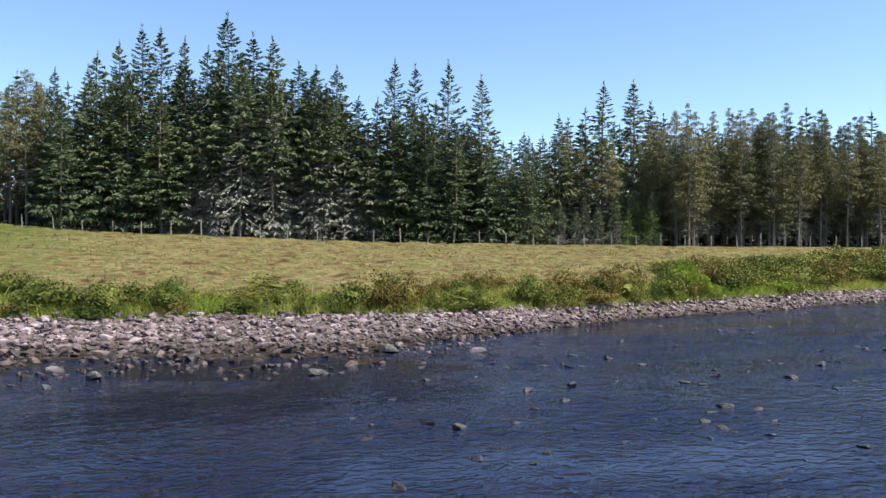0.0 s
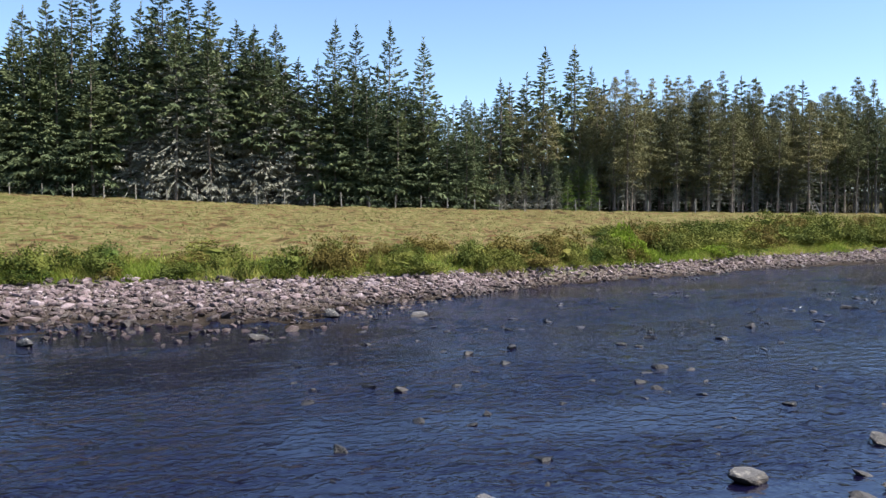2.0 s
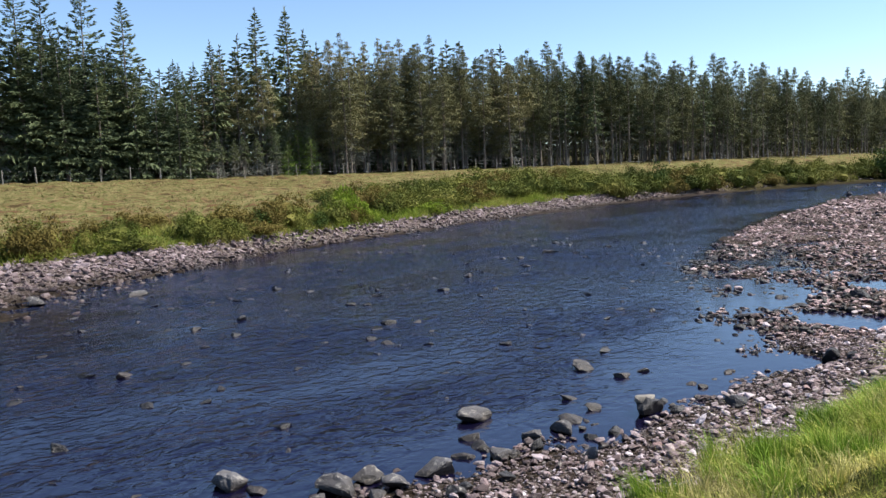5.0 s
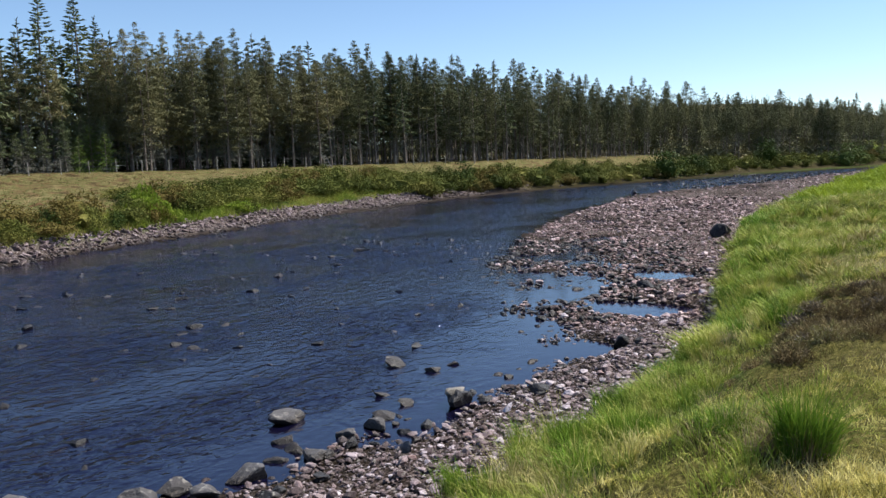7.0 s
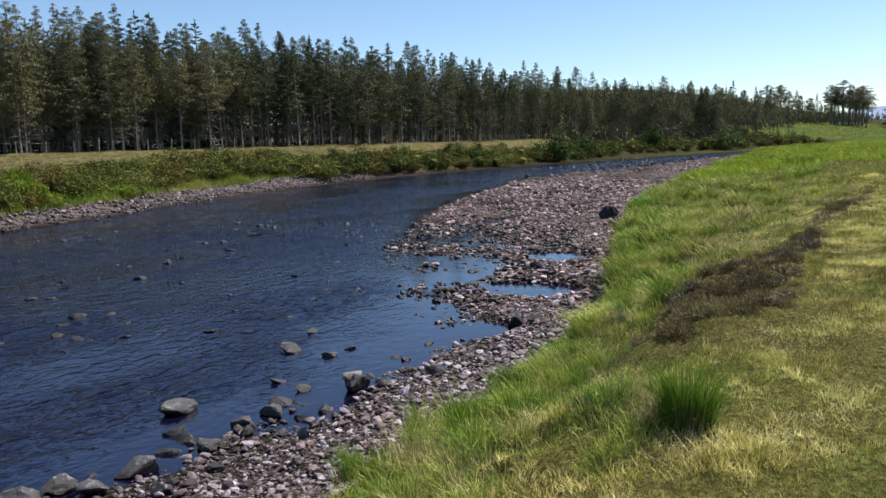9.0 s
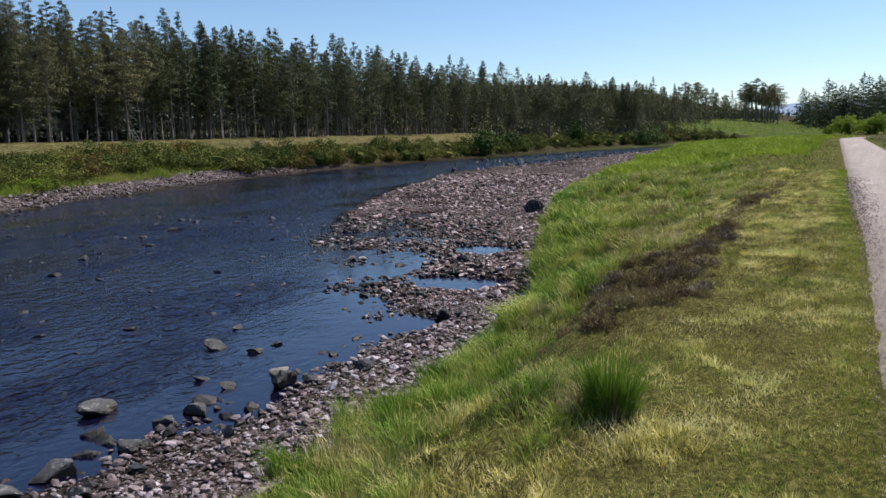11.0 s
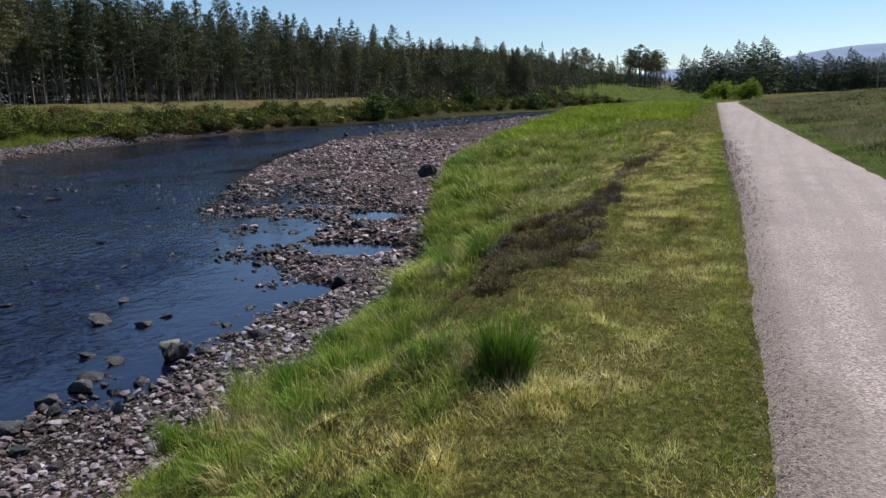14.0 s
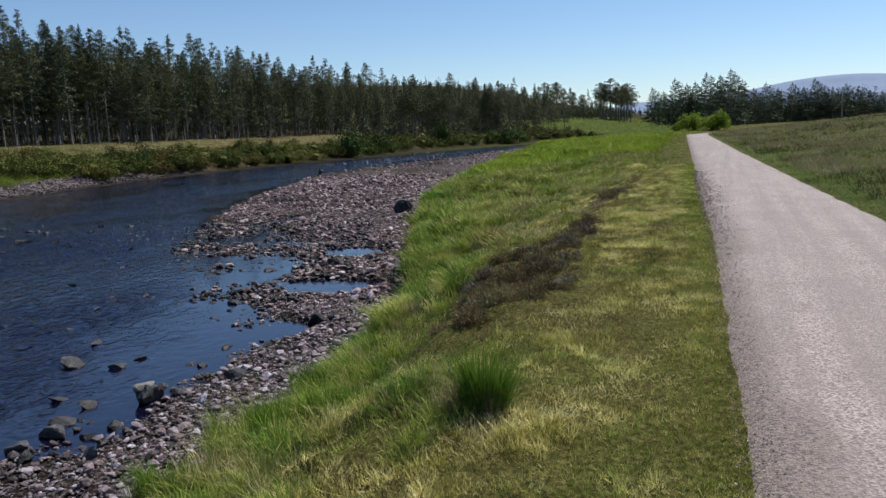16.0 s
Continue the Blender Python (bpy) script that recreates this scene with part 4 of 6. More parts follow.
# ---------------------------------------------------------------- woods that nobody could count
def far_wood(name, xs, ys, hs, wide, low=0.2):
    """Slim ragged conifers, joined: a stem and a loose heap of needled tufts each."""
    zs = height(xs, ys)
    m, n = 40, len(xs)
    f = low + (1 - low) * rng.uniform(0, 1, (n, m))
    a = rng.uniform(0, 6.28, (n, m))
    ln = wide * hs[:, None] * (1.02 - f) ** 0.65 * rng.uniform(0.1, 1.0, (n, m))
    p = np.stack([xs[:, None] + np.cos(a) * ln, ys[:, None] + np.sin(a) * ln, zs[:, None] + hs[:, None] * f * 0.96], 2).reshape(-1, 3)
    nn = np.stack([np.cos(a), np.sin(a), 0.4 + 0 * a], 2).reshape(-1, 3) + rng.normal(size=(n * m, 3)) * 0.35
    nn /= np.linalg.norm(nn, axis=1, keepdims=True)
    size = rng.uniform(0.3, 0.85, n * m) * (1.1 - 0.6 * f.ravel())
    v1, f1 = tufts(p, nn, size, size * 0.42)
    foot = np.stack([xs, ys, zs - 0.3], 1)
    v2, f2 = spikes(foot, foot + np.stack([0 * hs, 0 * hs, hs * 0.86], 1), np.full(n, 0.13))
    return mesh_from(name, np.concatenate([v1, v2]), np.concatenate([f1, f2 + len(v1)]))


n = 2150
x = np.concatenate([rng.uniform(-80, 330, 650), rng.uniform(150, 330, 400), rng.uniform(-60, 200, 1100)])
back = np.concatenate([rng.uniform(22, 95, 650), rng.uniform(6, 60, 400), rng.uniform(12, 45, 1100)])
y = fence_line(x) + back
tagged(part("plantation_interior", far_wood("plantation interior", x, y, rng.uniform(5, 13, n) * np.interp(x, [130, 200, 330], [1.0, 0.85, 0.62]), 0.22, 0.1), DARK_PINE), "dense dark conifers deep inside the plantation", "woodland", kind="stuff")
n = 1700
x = rng.uniform(330, 760, n)
y = np.where(x > 410, rng.uniform(15, 330, n), rng.uniform(84, 330, n))
tagged(part("hill_wood", far_wood("hill wood", x, y, 2 + 7 * rng.uniform(0, 1, n) ** 4, 0.16, 0.3), PINE), "thin conifers scattered over a dark rise", "woodland", kind="stuff")
n = 520
t = rng.uniform(0, 1, n)
off = 3 + 45 * rng.uniform(0, 1, n) ** 1.5
x, y = 281 + 74 * t + 0.37 * off, 63 - 30 * t + 0.93 * off
tagged(part("knoll_thicket", far_wood("knoll thicket", x, y, rng.uniform(2.2, 5.5, n), 0.4, 0.02), SPRUCE), "dark low conifers crowding behind the green knoll", "woodland", kind="stuff")
n = 260
x = rng.uniform(146, 212, n)
y = far_grass(x) + 6 + (fence_line(x) - far_grass(x) - 4) * rng.uniform(0, 1, n)
tagged(part("river_bend_thicket", far_wood("river bend thicket", x, y, rng.uniform(1.5, 4, n), 0.5, 0.02), PINE), "low dark scrub between the river's bend and the wood", "woodland", kind="stuff")
n = 800
d = rng.uniform(292, 350, n)
a = np.radians(rng.uniform(85.4, 104, n))
x, y = d * np.sin(a), d * np.cos(a)
tagged(part("road_end_wood", far_wood("road end wood", x, y, rng.uniform(6, 12, n), 0.36, 0.03), SPRUCE), "dense dark spruces behind the road's far end", "woodland", kind="stuff")


# ---------------------------------------------------------------- stones
def rock_shape(detail, seed, flat=0.55, rough=0.3):
    """Corners and triangles of a worn, slightly angular stone of unit width."""
    r = np.random.default_rng(seed)
    bm = bmesh.new()
    bmesh.ops.create_icosphere(bm, subdivisions=detail, radius=0.5)
    v = np.array([p.co for p in bm.verts])
    f = np.array([[p.index for p in q.verts] for q in bm.faces])
    bm.free()
    for k in range(11):
        n = r.normal(size=3)
        n /= np.linalg.norm(n)
        cut = r.uniform(0.17, 0.36)
        d = v @ n
        v = v - np.outer(np.clip(d - cut, 0, None) * 0.94, n)
    lumps = sum(np.sin(v @ r.normal(size=3) * s + r.uniform(0, 6)) for s in (4, 6, 9, 15)) * 0.036
    v = v * (1 + lumps[:, None] + rough * 0.25 * r.normal(size=(len(v), 1)) * (1 if detail < 3 else 0.42))
    v = v * np.array([1.0, r.uniform(0.62, 0.95), r.uniform(0.8, 1.1) * flat])
    return v, f


def scatter(name, shapes, xs, ys, sizes, material, sink=0.3, smooth=False):
    """Many stones joined in one mesh."""
    zs = height(xs, ys)
    pick = rng.integers(len(shapes), size=len(xs))
    allv, allf, base = [], [], 0
    for k, (v, f) in enumerate(shapes):
        idx = np.nonzero(pick == k)[0]
        if not len(idx):
            continue
        a = rng.uniform(0, 6.28, len(idx))
        t = rng.normal(size=len(idx)) * 0.22
        ca, sa, ct, s_t = np.cos(a), np.sin(a), np.cos(t), np.sin(t)
        s = sizes[idx]
        vx, vy, vz = v[:, 0][None], v[:, 1][None], v[:, 2][None]
        x1, z1 = vx * ct[:, None] + vz * s_t[:, None], -vx * s_t[:, None] + vz * ct[:, None]
        x2, y2 = x1 * ca[:, None] - vy * sa[:, None], x1 * sa[:, None] + vy * ca[:, None]
        co = np.stack([x2 * s[:, None] + xs[idx][:, None], y2 * s[:, None] + ys[idx][:, None], z1 * s[:, None] + (zs[idx] + s * sink * 0.6)[:, None]], 2)
        allv.append(co.reshape(-1, 3))
        allf.append((f[None] + (np.arange(len(idx)) * len(v))[:, None, None] + base).reshape(-1, 3))
        base += len(idx) * len(v)
    return mesh_from(name, np.concatenate(allv), np.concatenate(allf), smooth)


COBBLES = [rock_shape(2, 100 + k) for k in range(10)]
PEBBLES = [rock_shape(1, 200 + k) for k in range(10)]
SLABS = [rock_shape(1, 230 + k, 0.6) for k in range(10)]

# far beach
n = 13300
fx = np.concatenate([rng.uniform(-30, 14, 7500), rng.uniform(8, 75, 5400), rng.uniform(70, 150, 400)])
fw, fg = far_water(fx), far_grass(fx)
shy = np.interp(fx, [6, 12], [3.0, 0.8])
fy = fw - shy + (fg - fw + shy + 0.5) * rng.uniform(0, 1, n) ** 0.8
fs = np.clip(rng.lognormal(-1.35, 0.42, n), 0.1, 0.6) * np.interp(fx, [-10, 2, 8], [1.5, 1.3, 1.1])
keep = ((fy > fw + 0.36 * (fg - fw)) | (rng.uniform(size=n) < np.interp(fy - fw, [-2, 0, 3], [0.1, 0.25, 0.5])) | (fx > 12)) & (fractal(fx, fy, 1.6, 141) + np.clip((fy - fw) / np.maximum(fg - fw, 1), 0, 1) > 0.4)
tagged(part("far_beach_stones", scatter("far beach stones", SLABS, fx[keep], fy[keep], fs[keep], STONE, 0.15), STONE), "pinkish-grey cobbles heaped along the far waterline", "stones", kind="stuff")

# near shingle and the gravel bar
n = 34500
nx = np.concatenate([rng.uniform(2.4, 17, 14000), 15 + 50 * rng.uniform(0, 1, 18000) ** 1.25, rng.uniform(55, 135, n - 32000)])
ge, nw = grass_edge(nx), near_water(nx)
ny = ge - 0.05 + (nw - ge + 0.7) * rng.uniform(0, 1, n)
ns = np.where(nx < 17, np.clip(rng.lognormal(-2.9, 0.6, n), 0.024, 0.28), np.clip(rng.lognormal(-2.2, 0.5, n), 0.05, 0.42)) * np.interp(nx, [17, 40, 60], [0.95, 1.15, 1.7])
dry = height(nx, ny) > -0.05
for name, mat, some, label in [("shore_gravel", GREY_SHINGLE, dry & (nx < 14.5 + 3 * fractal(nx, ny, 1.5, 179)), "mixed grey and pinkish shingle along the near shore"), ("bar_gravel", SHINGLE, dry & (nx >= 14.5 + 3 * fractal(nx, ny, 1.5, 179)), "pinkish shingle heaped on the river's bar")]:
    tagged(part(name, scatter(name, PEBBLES, nx[some], ny[some], ns[some], mat, 0.35), mat), label, "gravel", kind="stuff")
# loose grit along the road's edge
n = 5200
gxx = 2.2 + 26 * rng.uniform(0, 1, n) ** 1.7
gyy = road_left(gxx) + 0.06 - np.abs(rng.normal(0.02, 0.26, n))
grit = scatter("grit", PEBBLES, gxx, gyy, rng.uniform(0.008, 0.026, n) * np.clip(gxx / 10, 0.8, 2), SHINGLE, 1.4)
grit_ob = tagged(part("road_grit", grit, SHINGLE), "loose pinkish grit along the road's edge", "gravel", kind="stuff")
grit_ob.location.z = 0.035
# stones awash in the shallows
n = 700
ax = np.concatenate([rng.uniform(-14, 16, 230), rng.uniform(3, 34, 200), rng.uniform(14, 31, 270)])
ay = np.concatenate([far_water(ax[:230]) - rng.uniform(0, 1, 230) ** 1.6 * 5, rng.uniform(12, 36, 200), near_water(ax[430:]) + rng.uniform(0, 1, 270) ** 1.7 * 4])
asz = np.clip(rng.lognormal(-1.9, 0.4, n), 0.08, 0.4) + np.clip(-height(ax, ay), 0, 0.3) * 1.2
ok = (ay < far_water(ax)) & (ay > near_water(ax))
close = rng.uniform(-1, 8, 70)
ax, ay, asz, ok = np.concatenate([ax, close]), np.concatenate([ay, rng.uniform(10, 14.5, 70)]), np.concatenate([asz, rng.uniform(0.22, 0.42, 70)]), np.concatenate([ok, np.full(70, True)])
riffle = rng.uniform(88, 140, 220)
ax, asz = np.concatenate([ax[ok], riffle]), np.concatenate([asz[ok], rng.uniform(0.3, 0.8, 220)])
ay = np.concatenate([ay[ok], near_water(riffle) + 0.5 + 16 * rng.uniform(0, 1, 220) ** 1.3])
ok = np.full(len(ax), True)
bx, by = rng.uniform(15.5, 33, 3000), rng.uniform(9, 22, 3000)
bok = (by > grass_edge(bx) + 0.8) & (by < near_water(bx) + 1.2) & (np.abs(height(bx, by) + 0.03) < 0.15)
ax, ay, asz = np.concatenate([ax[ok], bx[bok]]), np.concatenate([ay[ok], by[bok]]), np.concatenate([asz[ok], (0.12 + 0.26 * rng.uniform(0, 1, 3000) ** 2)[bok]])
tagged(part("river_stones", scatter("stones awash", [rock_shape(1, 260 + k, 0.62) for k in range(8)], ax, ay, asz, BOULDER, 0.3), RIVER_ROCK), "small wet stones just breaking the shallow water", "stones", kind="stuff")

# the larger cobbles lie on it singly
cobble_meshes = []
for k, (v, f) in enumerate(COBBLES):
    me = mesh_from("cobble", v, f, False)
    me.materials.append(GREY_SHINGLE if k % 3 else SHINGLE)
    cobble_meshes.append(me)
cx = np.concatenate([rng.uniform(3, 16, 200), rng.uniform(16, 34, 100)])
cge, cnw = grass_edge(cx), near_water(cx)
cy = cge + 0.25 + (cnw - cge + np.where(cx < 12, 0.9, -0.2)) * rng.uniform(0, 1, 300)
cz = height(cx, cy)
for k in range(300):
    s = 0.08 + 0.2 * rng.uniform() ** 2 if cx[k] < 16 else rng.uniform(0.16, 0.34)
    ob = new("stone", cobble_meshes[k % 10])
    ob.parent = ground
    ob.matrix_basis = Matrix.Translation((cx[k], cy[k], cz[k] + 0.16 * s)) @ Euler((rng.normal() * 0.2, rng.normal() * 0.2, rng.uniform(0, 6.28))).to_matrix().to_4x4() @ Matrix.Scale(s, 4)


def boulder(x, y, w, tall, material, label, group, seed, up=0.3):
    v, f = rock_shape(3, seed, tall, 0.2)
    me = mesh_from("boulder", v * w * 1.15, f, False)
    ob = part("boulder", me, material)
    z = max(float(height(x, y)), -0.1 * w - 0.02)
    ob.matrix_basis = Matrix.Translation((x, y, z + w * tall * up)) @ Euler((rng.normal() * 0.1, rng.normal() * 0.1, rng.uniform(0, 6.28))).to_matrix().to_4x4()
    return tagged(ob, label, "boulder", group)


for k, (x, y, w) in enumerate([(4.98, 8.7, .46), (5.79, 8.3, .58), (6.73, 8.2, .4), (7.56, 9.7, .6), (6.92, 9.0, .34), (6.78, 8.7, .3), (7.57, 8.5, .4), (8.59, 8.7, .42), (8.11, 8.4, .42), (9.23, 8.8, .35),
                               (9.35, 9.5, .26), (11.07, 10.8, .52), (11.03, 9.9, .36), (11.6, 9.85, .24), (11.46, 8.65, .2), (3.58, 9.7, .58), (3.82, 9.3, .3), (4.54, 8.6, .7), (5.13, 8.25, .42)]):
    boulder(x, y, w * 1.14, 0.47, BOULDER, "rounded grey boulder in the shallows by the shingle", "boulders by the near shore", 300 + k, 0.38)
for k in range(34):
    x = 3.2 + 9.5 * rng.uniform()
    y = float(near_water(x)) - 0.5 + 1.5 * rng.uniform()
    boulder(x, y, rng.uniform(0.14, 0.36), 0.6, BOULDER if k % 2 else PEAT_ROCK, "worn dark boulder half out of the shallow water", "boulders by the near shore", 360 + k)
boulder(9.65, 8.15, 0.66, 0.7, PEAT_ROCK, "tall dark boulder at the water's edge", "boulders by the near shore", 340, 0.36)
cap = boulder(9.63, 8.15, 0.38, 0.45, PALE_ROCK, "flat pale stone resting on a dark boulder", "boulders by the near shore", 341)
cap.location.z += 0.22
for k, (x, y, w) in enumerate([(8.63, 21.5, .5), (11.11, 17.8, .42), (9.67, 16.3, .34), (10.28, 14.85, .27), (8.96, 14.8, .24), (7.06, 14.85, .16), (8.96, 12.4, .22), (16.6, 20.1, .38), (18.12, 23.4, .6), (19.51, 24.6, .28),
                               (25.58, 26.9, .8), (16.12, 29.3, .34), (14.53, 30.9, .35), (14.0, 23.0, .32), (11.99, 26.4, .38), (15.01, 22.7, .25), (6.52, 18.5, .3), (1.67, 20.9, .2), (7.11, 14.9, .18),
                               (12.13, 26.9, .3), (16.22, 29.8, .25), (14.87, 31.5, .3)]):
    boulder(x, y, w, 0.5, BOULDER if w > 0.55 else PEAT_ROCK, "small dark rock breaking the river's surface", "rocks in the river", 400 + k, 0.2)
for k in range(120):
    x = 2 + 30 * rng.uniform()
    y = float(near_water(x)) + 3.5 + (float(far_water(x)) - float(near_water(x)) - 4.5) * rng.uniform()
    boulder(x, y, rng.uniform(0.18, 0.44), 0.42, PEAT_ROCK if k % 3 else BOULDER, "small dark rock breaking the river's surface", "rocks in the river", 500 + k % 16, 0.3)
for k, (x, y, w) in enumerate([(4.87, 29.9, .86), (8.0, 29.2, .75), (-4.56, 25.7, .75), (-5.99, 27.3, .56), (-5.52, 24.2, .45), (2.0, 25.1, .72)]):
    boulder(x, y, w, 0.45, BOULDER, "flat grey boulder lying off the far beach", "boulders off the far beach", 440 + k)
for k in range(60):
    x = -14 + 34 * rng.uniform()
    y = float(far_water(x)) + (float(far_grass(x)) - float(far_water(x))) * (0.1 + 0.85 * rng.uniform())
    boulder(x, y, rng.uniform(0.32, 0.66), 0.45, STONE, "large pinkish-grey slab among the far beach's cobbles", "slabs on the far beach", 560 + k % 20)
for k, (x, y, w, tall) in enumerate([(14.54, 7.85, .52, .7), (14.47, 7.45, .25, .6), (34.3, 13.75, .85, .8), (17.22, 11.5, .48, .5), (16.63, 11.6, .25, .5), (20.38, 12.5, .34, .6), (20.84, 10.5, .52, .55), (75.95, 39.4, 1.2, .6)]):
    boulder(x, y, w, tall, PEAT_ROCK, "dark peat-stained boulder on the gravel bar", "dark boulders on the gravel bar", 460 + k)


# ---------------------------------------------------------------- grass, heather, bracken
def blades(name, xs, ys, hs, ws, lean, z=None, splay=None, plain=False):
    """Bent tapering blades, three triangles each, or one where they are plain."""
    n = len(xs)
    zs = height(xs, ys) - 0.02 if z is None else z
    a = rng.uniform(0, 6.28, n)
    la = rng.uniform(0, 6.28, n) if splay is None else splay
    lx, ly = np.cos(la) * lean * hs, np.sin(la) * lean * hs
    cx, cy = np.cos(a) * ws, np.sin(a) * ws
    p = np.stack([xs, ys, zs], 1)
    side = np.stack([cx, cy, 0 * cx], 1)
    mid = p + np.stack([lx * 0.3, ly * 0.3, hs * 0.55], 1)
    tip = p + np.stack([lx, ly, hs * np.sqrt(np.clip(1 - (lean * 0.7) ** 2, 0.15, 1))], 1)
    if plain:
        v = np.stack([p - side, p + side, tip], 1).reshape(-1, 3)
        return mesh_from(name, v, np.arange(3 * n).reshape(-1, 3))
    v = np.stack([p - side, p + side, mid - side * 0.7, mid + side * 0.7, tip], 1).reshape(-1, 3)
    b = (np.arange(n) * 5)[:, None]
    f = np.concatenate([b + [0, 1, 3], b + [0, 3, 2], b + [2, 3, 4]], 0)
    return mesh_from(name, v, f)


def patch(n, x0, x1, power=1.0):
    return x0 + (x1 - x0) * rng.uniform(0, 1, n) ** power


HEATH = [(4.2, 1.6), (5, 1.85), (6.5, 2.1), (8.5, 2.35), (10.5, 2.45), (13, 2.3), (16, 2.5), (20, 2.8), (24, 2.7), (27, 2.6)]


def heathery(x, y):
    """How far a point lies in the heather strip, 0 to 1."""
    w = np.interp(x, [4.2, 6.3, 7.0, 7.7, 9, 10.6, 12, 14.5, 16, 20, 24, 27], [0.01, 0.03, 0.3, 0.75, 0.95, 0.8, 0.4, 0.3, 0.3, 0.4, 0.3, 0.02]) * np.clip(3.4 * fractal(x, y, 1.1, 91) - np.interp(x, [10.5, 12.5], [0.75, 1.3]), 0.02, 2)
    return np.clip(1.4 - np.abs(y - line(x, HEATH)) / w, 0, 1) * (x > 4.2) * (x < 27)


def clumped(x, y, per, r):
    """Blades gathered in clumps: their feet, outward bearings, distances from the middle and clump numbers."""
    c = np.repeat(np.arange(len(x)), per)
    m = rng.normal(0, 0.55, (len(c), 2))
    rr = np.broadcast_to(r, x.shape)[c]
    return x[c] + m[:, 0] * rr, y[c] + m[:, 1] * rr, np.arctan2(m[:, 1], m[:, 0]), np.hypot(m[:, 0], m[:, 1]), c


# short matted verge, in small clumps
n = 160000
x = np.concatenate([patch(n - 14000, 1.6, 34, 1.9), 1.7 - 8.7 * rng.uniform(0, 1, 14000) ** 1.5])
y = road_left(x) - 0.06 + (bank_top(x) - road_left(x) + 0.5) * rng.uniform(0, 1, n)
k = (heathery(x, y) < rng.uniform(0.2, 0.7, n)) & (fractal(x, y, 0.22, 175) > rng.uniform(0.1, 0.58, n))
x, y = x[k], y[k]
tagged(part("verge_moss", blades("verge moss", x, y, rng.uniform(0.02, 0.06, len(x)) * (0.3 + 1.6 * fractal(x, y, 0.22, 175)), 0.0055 * np.clip(x / 12, 0.7, 2.6), rng.uniform(0.4, 1.6, len(x)), plain=True), VERGE), "short matted turf of the verge", "grass", kind="stuff")
n = 24000
x = np.concatenate([patch(n - 2400, 1.6, 34, 1.8), 1.7 - 8.7 * rng.uniform(0, 1, 2400) ** 1.5])
y = road_left(x) - 0.02 + (bank_top(x) - road_left(x) + 0.5) * rng.uniform(0, 1, n)
k = (heathery(x, y) < rng.uniform(0.2, 0.7, n)) & (fractal(x, y, 0.45, 113) > rng.uniform(0.15, 0.62, n))
x, y = x[k], y[k]
tall = rng.uniform(0.025, 0.11, len(x)) * (0.5 + 1.7 * fractal(x, y, 0.45, 113) ** 2) * np.clip((y - road_left(x)) * 1.3 + 0.5, 0.5, 1.15)
bx, by, way, off, c = clumped(x, y, 11, 0.04 * np.clip(x / 8, 0.9, 2.6))
tagged(part("verge_grass", blades("verge grass", bx, by, tall[c] * rng.uniform(0.5, 1.1, len(c)), 0.0038 * np.clip(bx / 10, 0.75, 2.6), np.clip(0.35 + 0.6 * off + rng.normal(0, 0.35, len(c)), 0.05, 1.2), None, way + rng.normal(0, 0.8, len(c)), plain=True), VERGE), "short dry yellow-green verge grass", "grass", kind="stuff")
# blond dead blades lying over it
n = 7000
x = patch(n, 1.6, 30, 1.7)
y = road_left(x) + 0.5 + (grass_edge(x) - road_left(x) - 1.2) * rng.uniform(0, 1, n)
k = fractal(x, y, 0.9, 117) > rng.uniform(0.35, 0.65, n)
x, y = x[k], y[k]
tagged(part("dead_grass", blades("dead grass", x, y, rng.uniform(0.04, 0.12, len(x)), 0.0026 * np.clip(x / 10, 0.8, 3), rng.uniform(1.0, 1.9, len(x)), plain=True), BLOND), "blond dead blades lying among the bank's grass", "grass", kind="stuff")
# fresh short grass right at the road's edge
n = 24000
x = np.concatenate([patch(n - 2500, 2.2, 34, 1.7), rng.uniform(-7, 2.2, 2500)])
y = road_left(x) + 0.05 - 0.5 * rng.uniform(0, 1, n) ** 2 * np.clip(fractal(x, x * 0, 0.4, 119) * 4 - 1.4, 0, 1) + np.abs(rng.normal(0, 0.24, n))
tagged(part("road_edge_grass", blades("road edge grass", x, y, rng.uniform(0.03, 0.09, n), 0.0045 * np.clip(x / 12, 0.7, 2.6), rng.uniform(0.4, 1.4, n), plain=True), BRACKEN), "short fresh green grass at the road's edge", "grass", kind="stuff")
# long bank grass, in clumps that lean down the bank
n = 9000
x = np.concatenate([patch(n - 900, 1.6, 44, 1.55), rng.uniform(-7, 1.7, 900)])
bt, ge = bank_top(x), grass_edge(x)
y = bt - 0.7 + (ge - bt + 0.75) * rng.uniform(0, 1, n)
k = (heathery(x, y) < 0.35) & (fractal(x, y, 0.7, 95) > rng.uniform(0.3, 0.52, n))
x, y = x[k], y[k]
down = np.clip((y - bank_top(x)) / (grass_edge(x) - bank_top(x)), 0, 1)
tall = rng.uniform(0.12, 0.3, len(x)) * (0.6 + 0.8 * down) * (0.2 + 3.2 * fractal(x, y, 0.55, 97) ** 2.4)
bx, by, way, off, c = clumped(x, y, 15, 0.1 * np.clip(x / 9, 0.9, 2.4))
slope = np.stack([np.cos(way) * 0.8 + 0.15, np.sin(way) * 0.8 + 0.45])
tagged(part("bank_grass", blades("bank grass", bx, by, tall[c] * rng.uniform(0.5, 1.1, len(c)), 0.0048 * np.clip(bx / 9, 0.8, 3.2), np.clip(0.3 + 0.6 * off + rng.normal(0, 0.25, len(c)), 0.05, 1.5), None, np.arctan2(slope[1], slope[0]) + rng.normal(0, 0.3, len(c))), GRASS), "long green and straw-tipped grass on the river bank", "grass", kind="stuff")
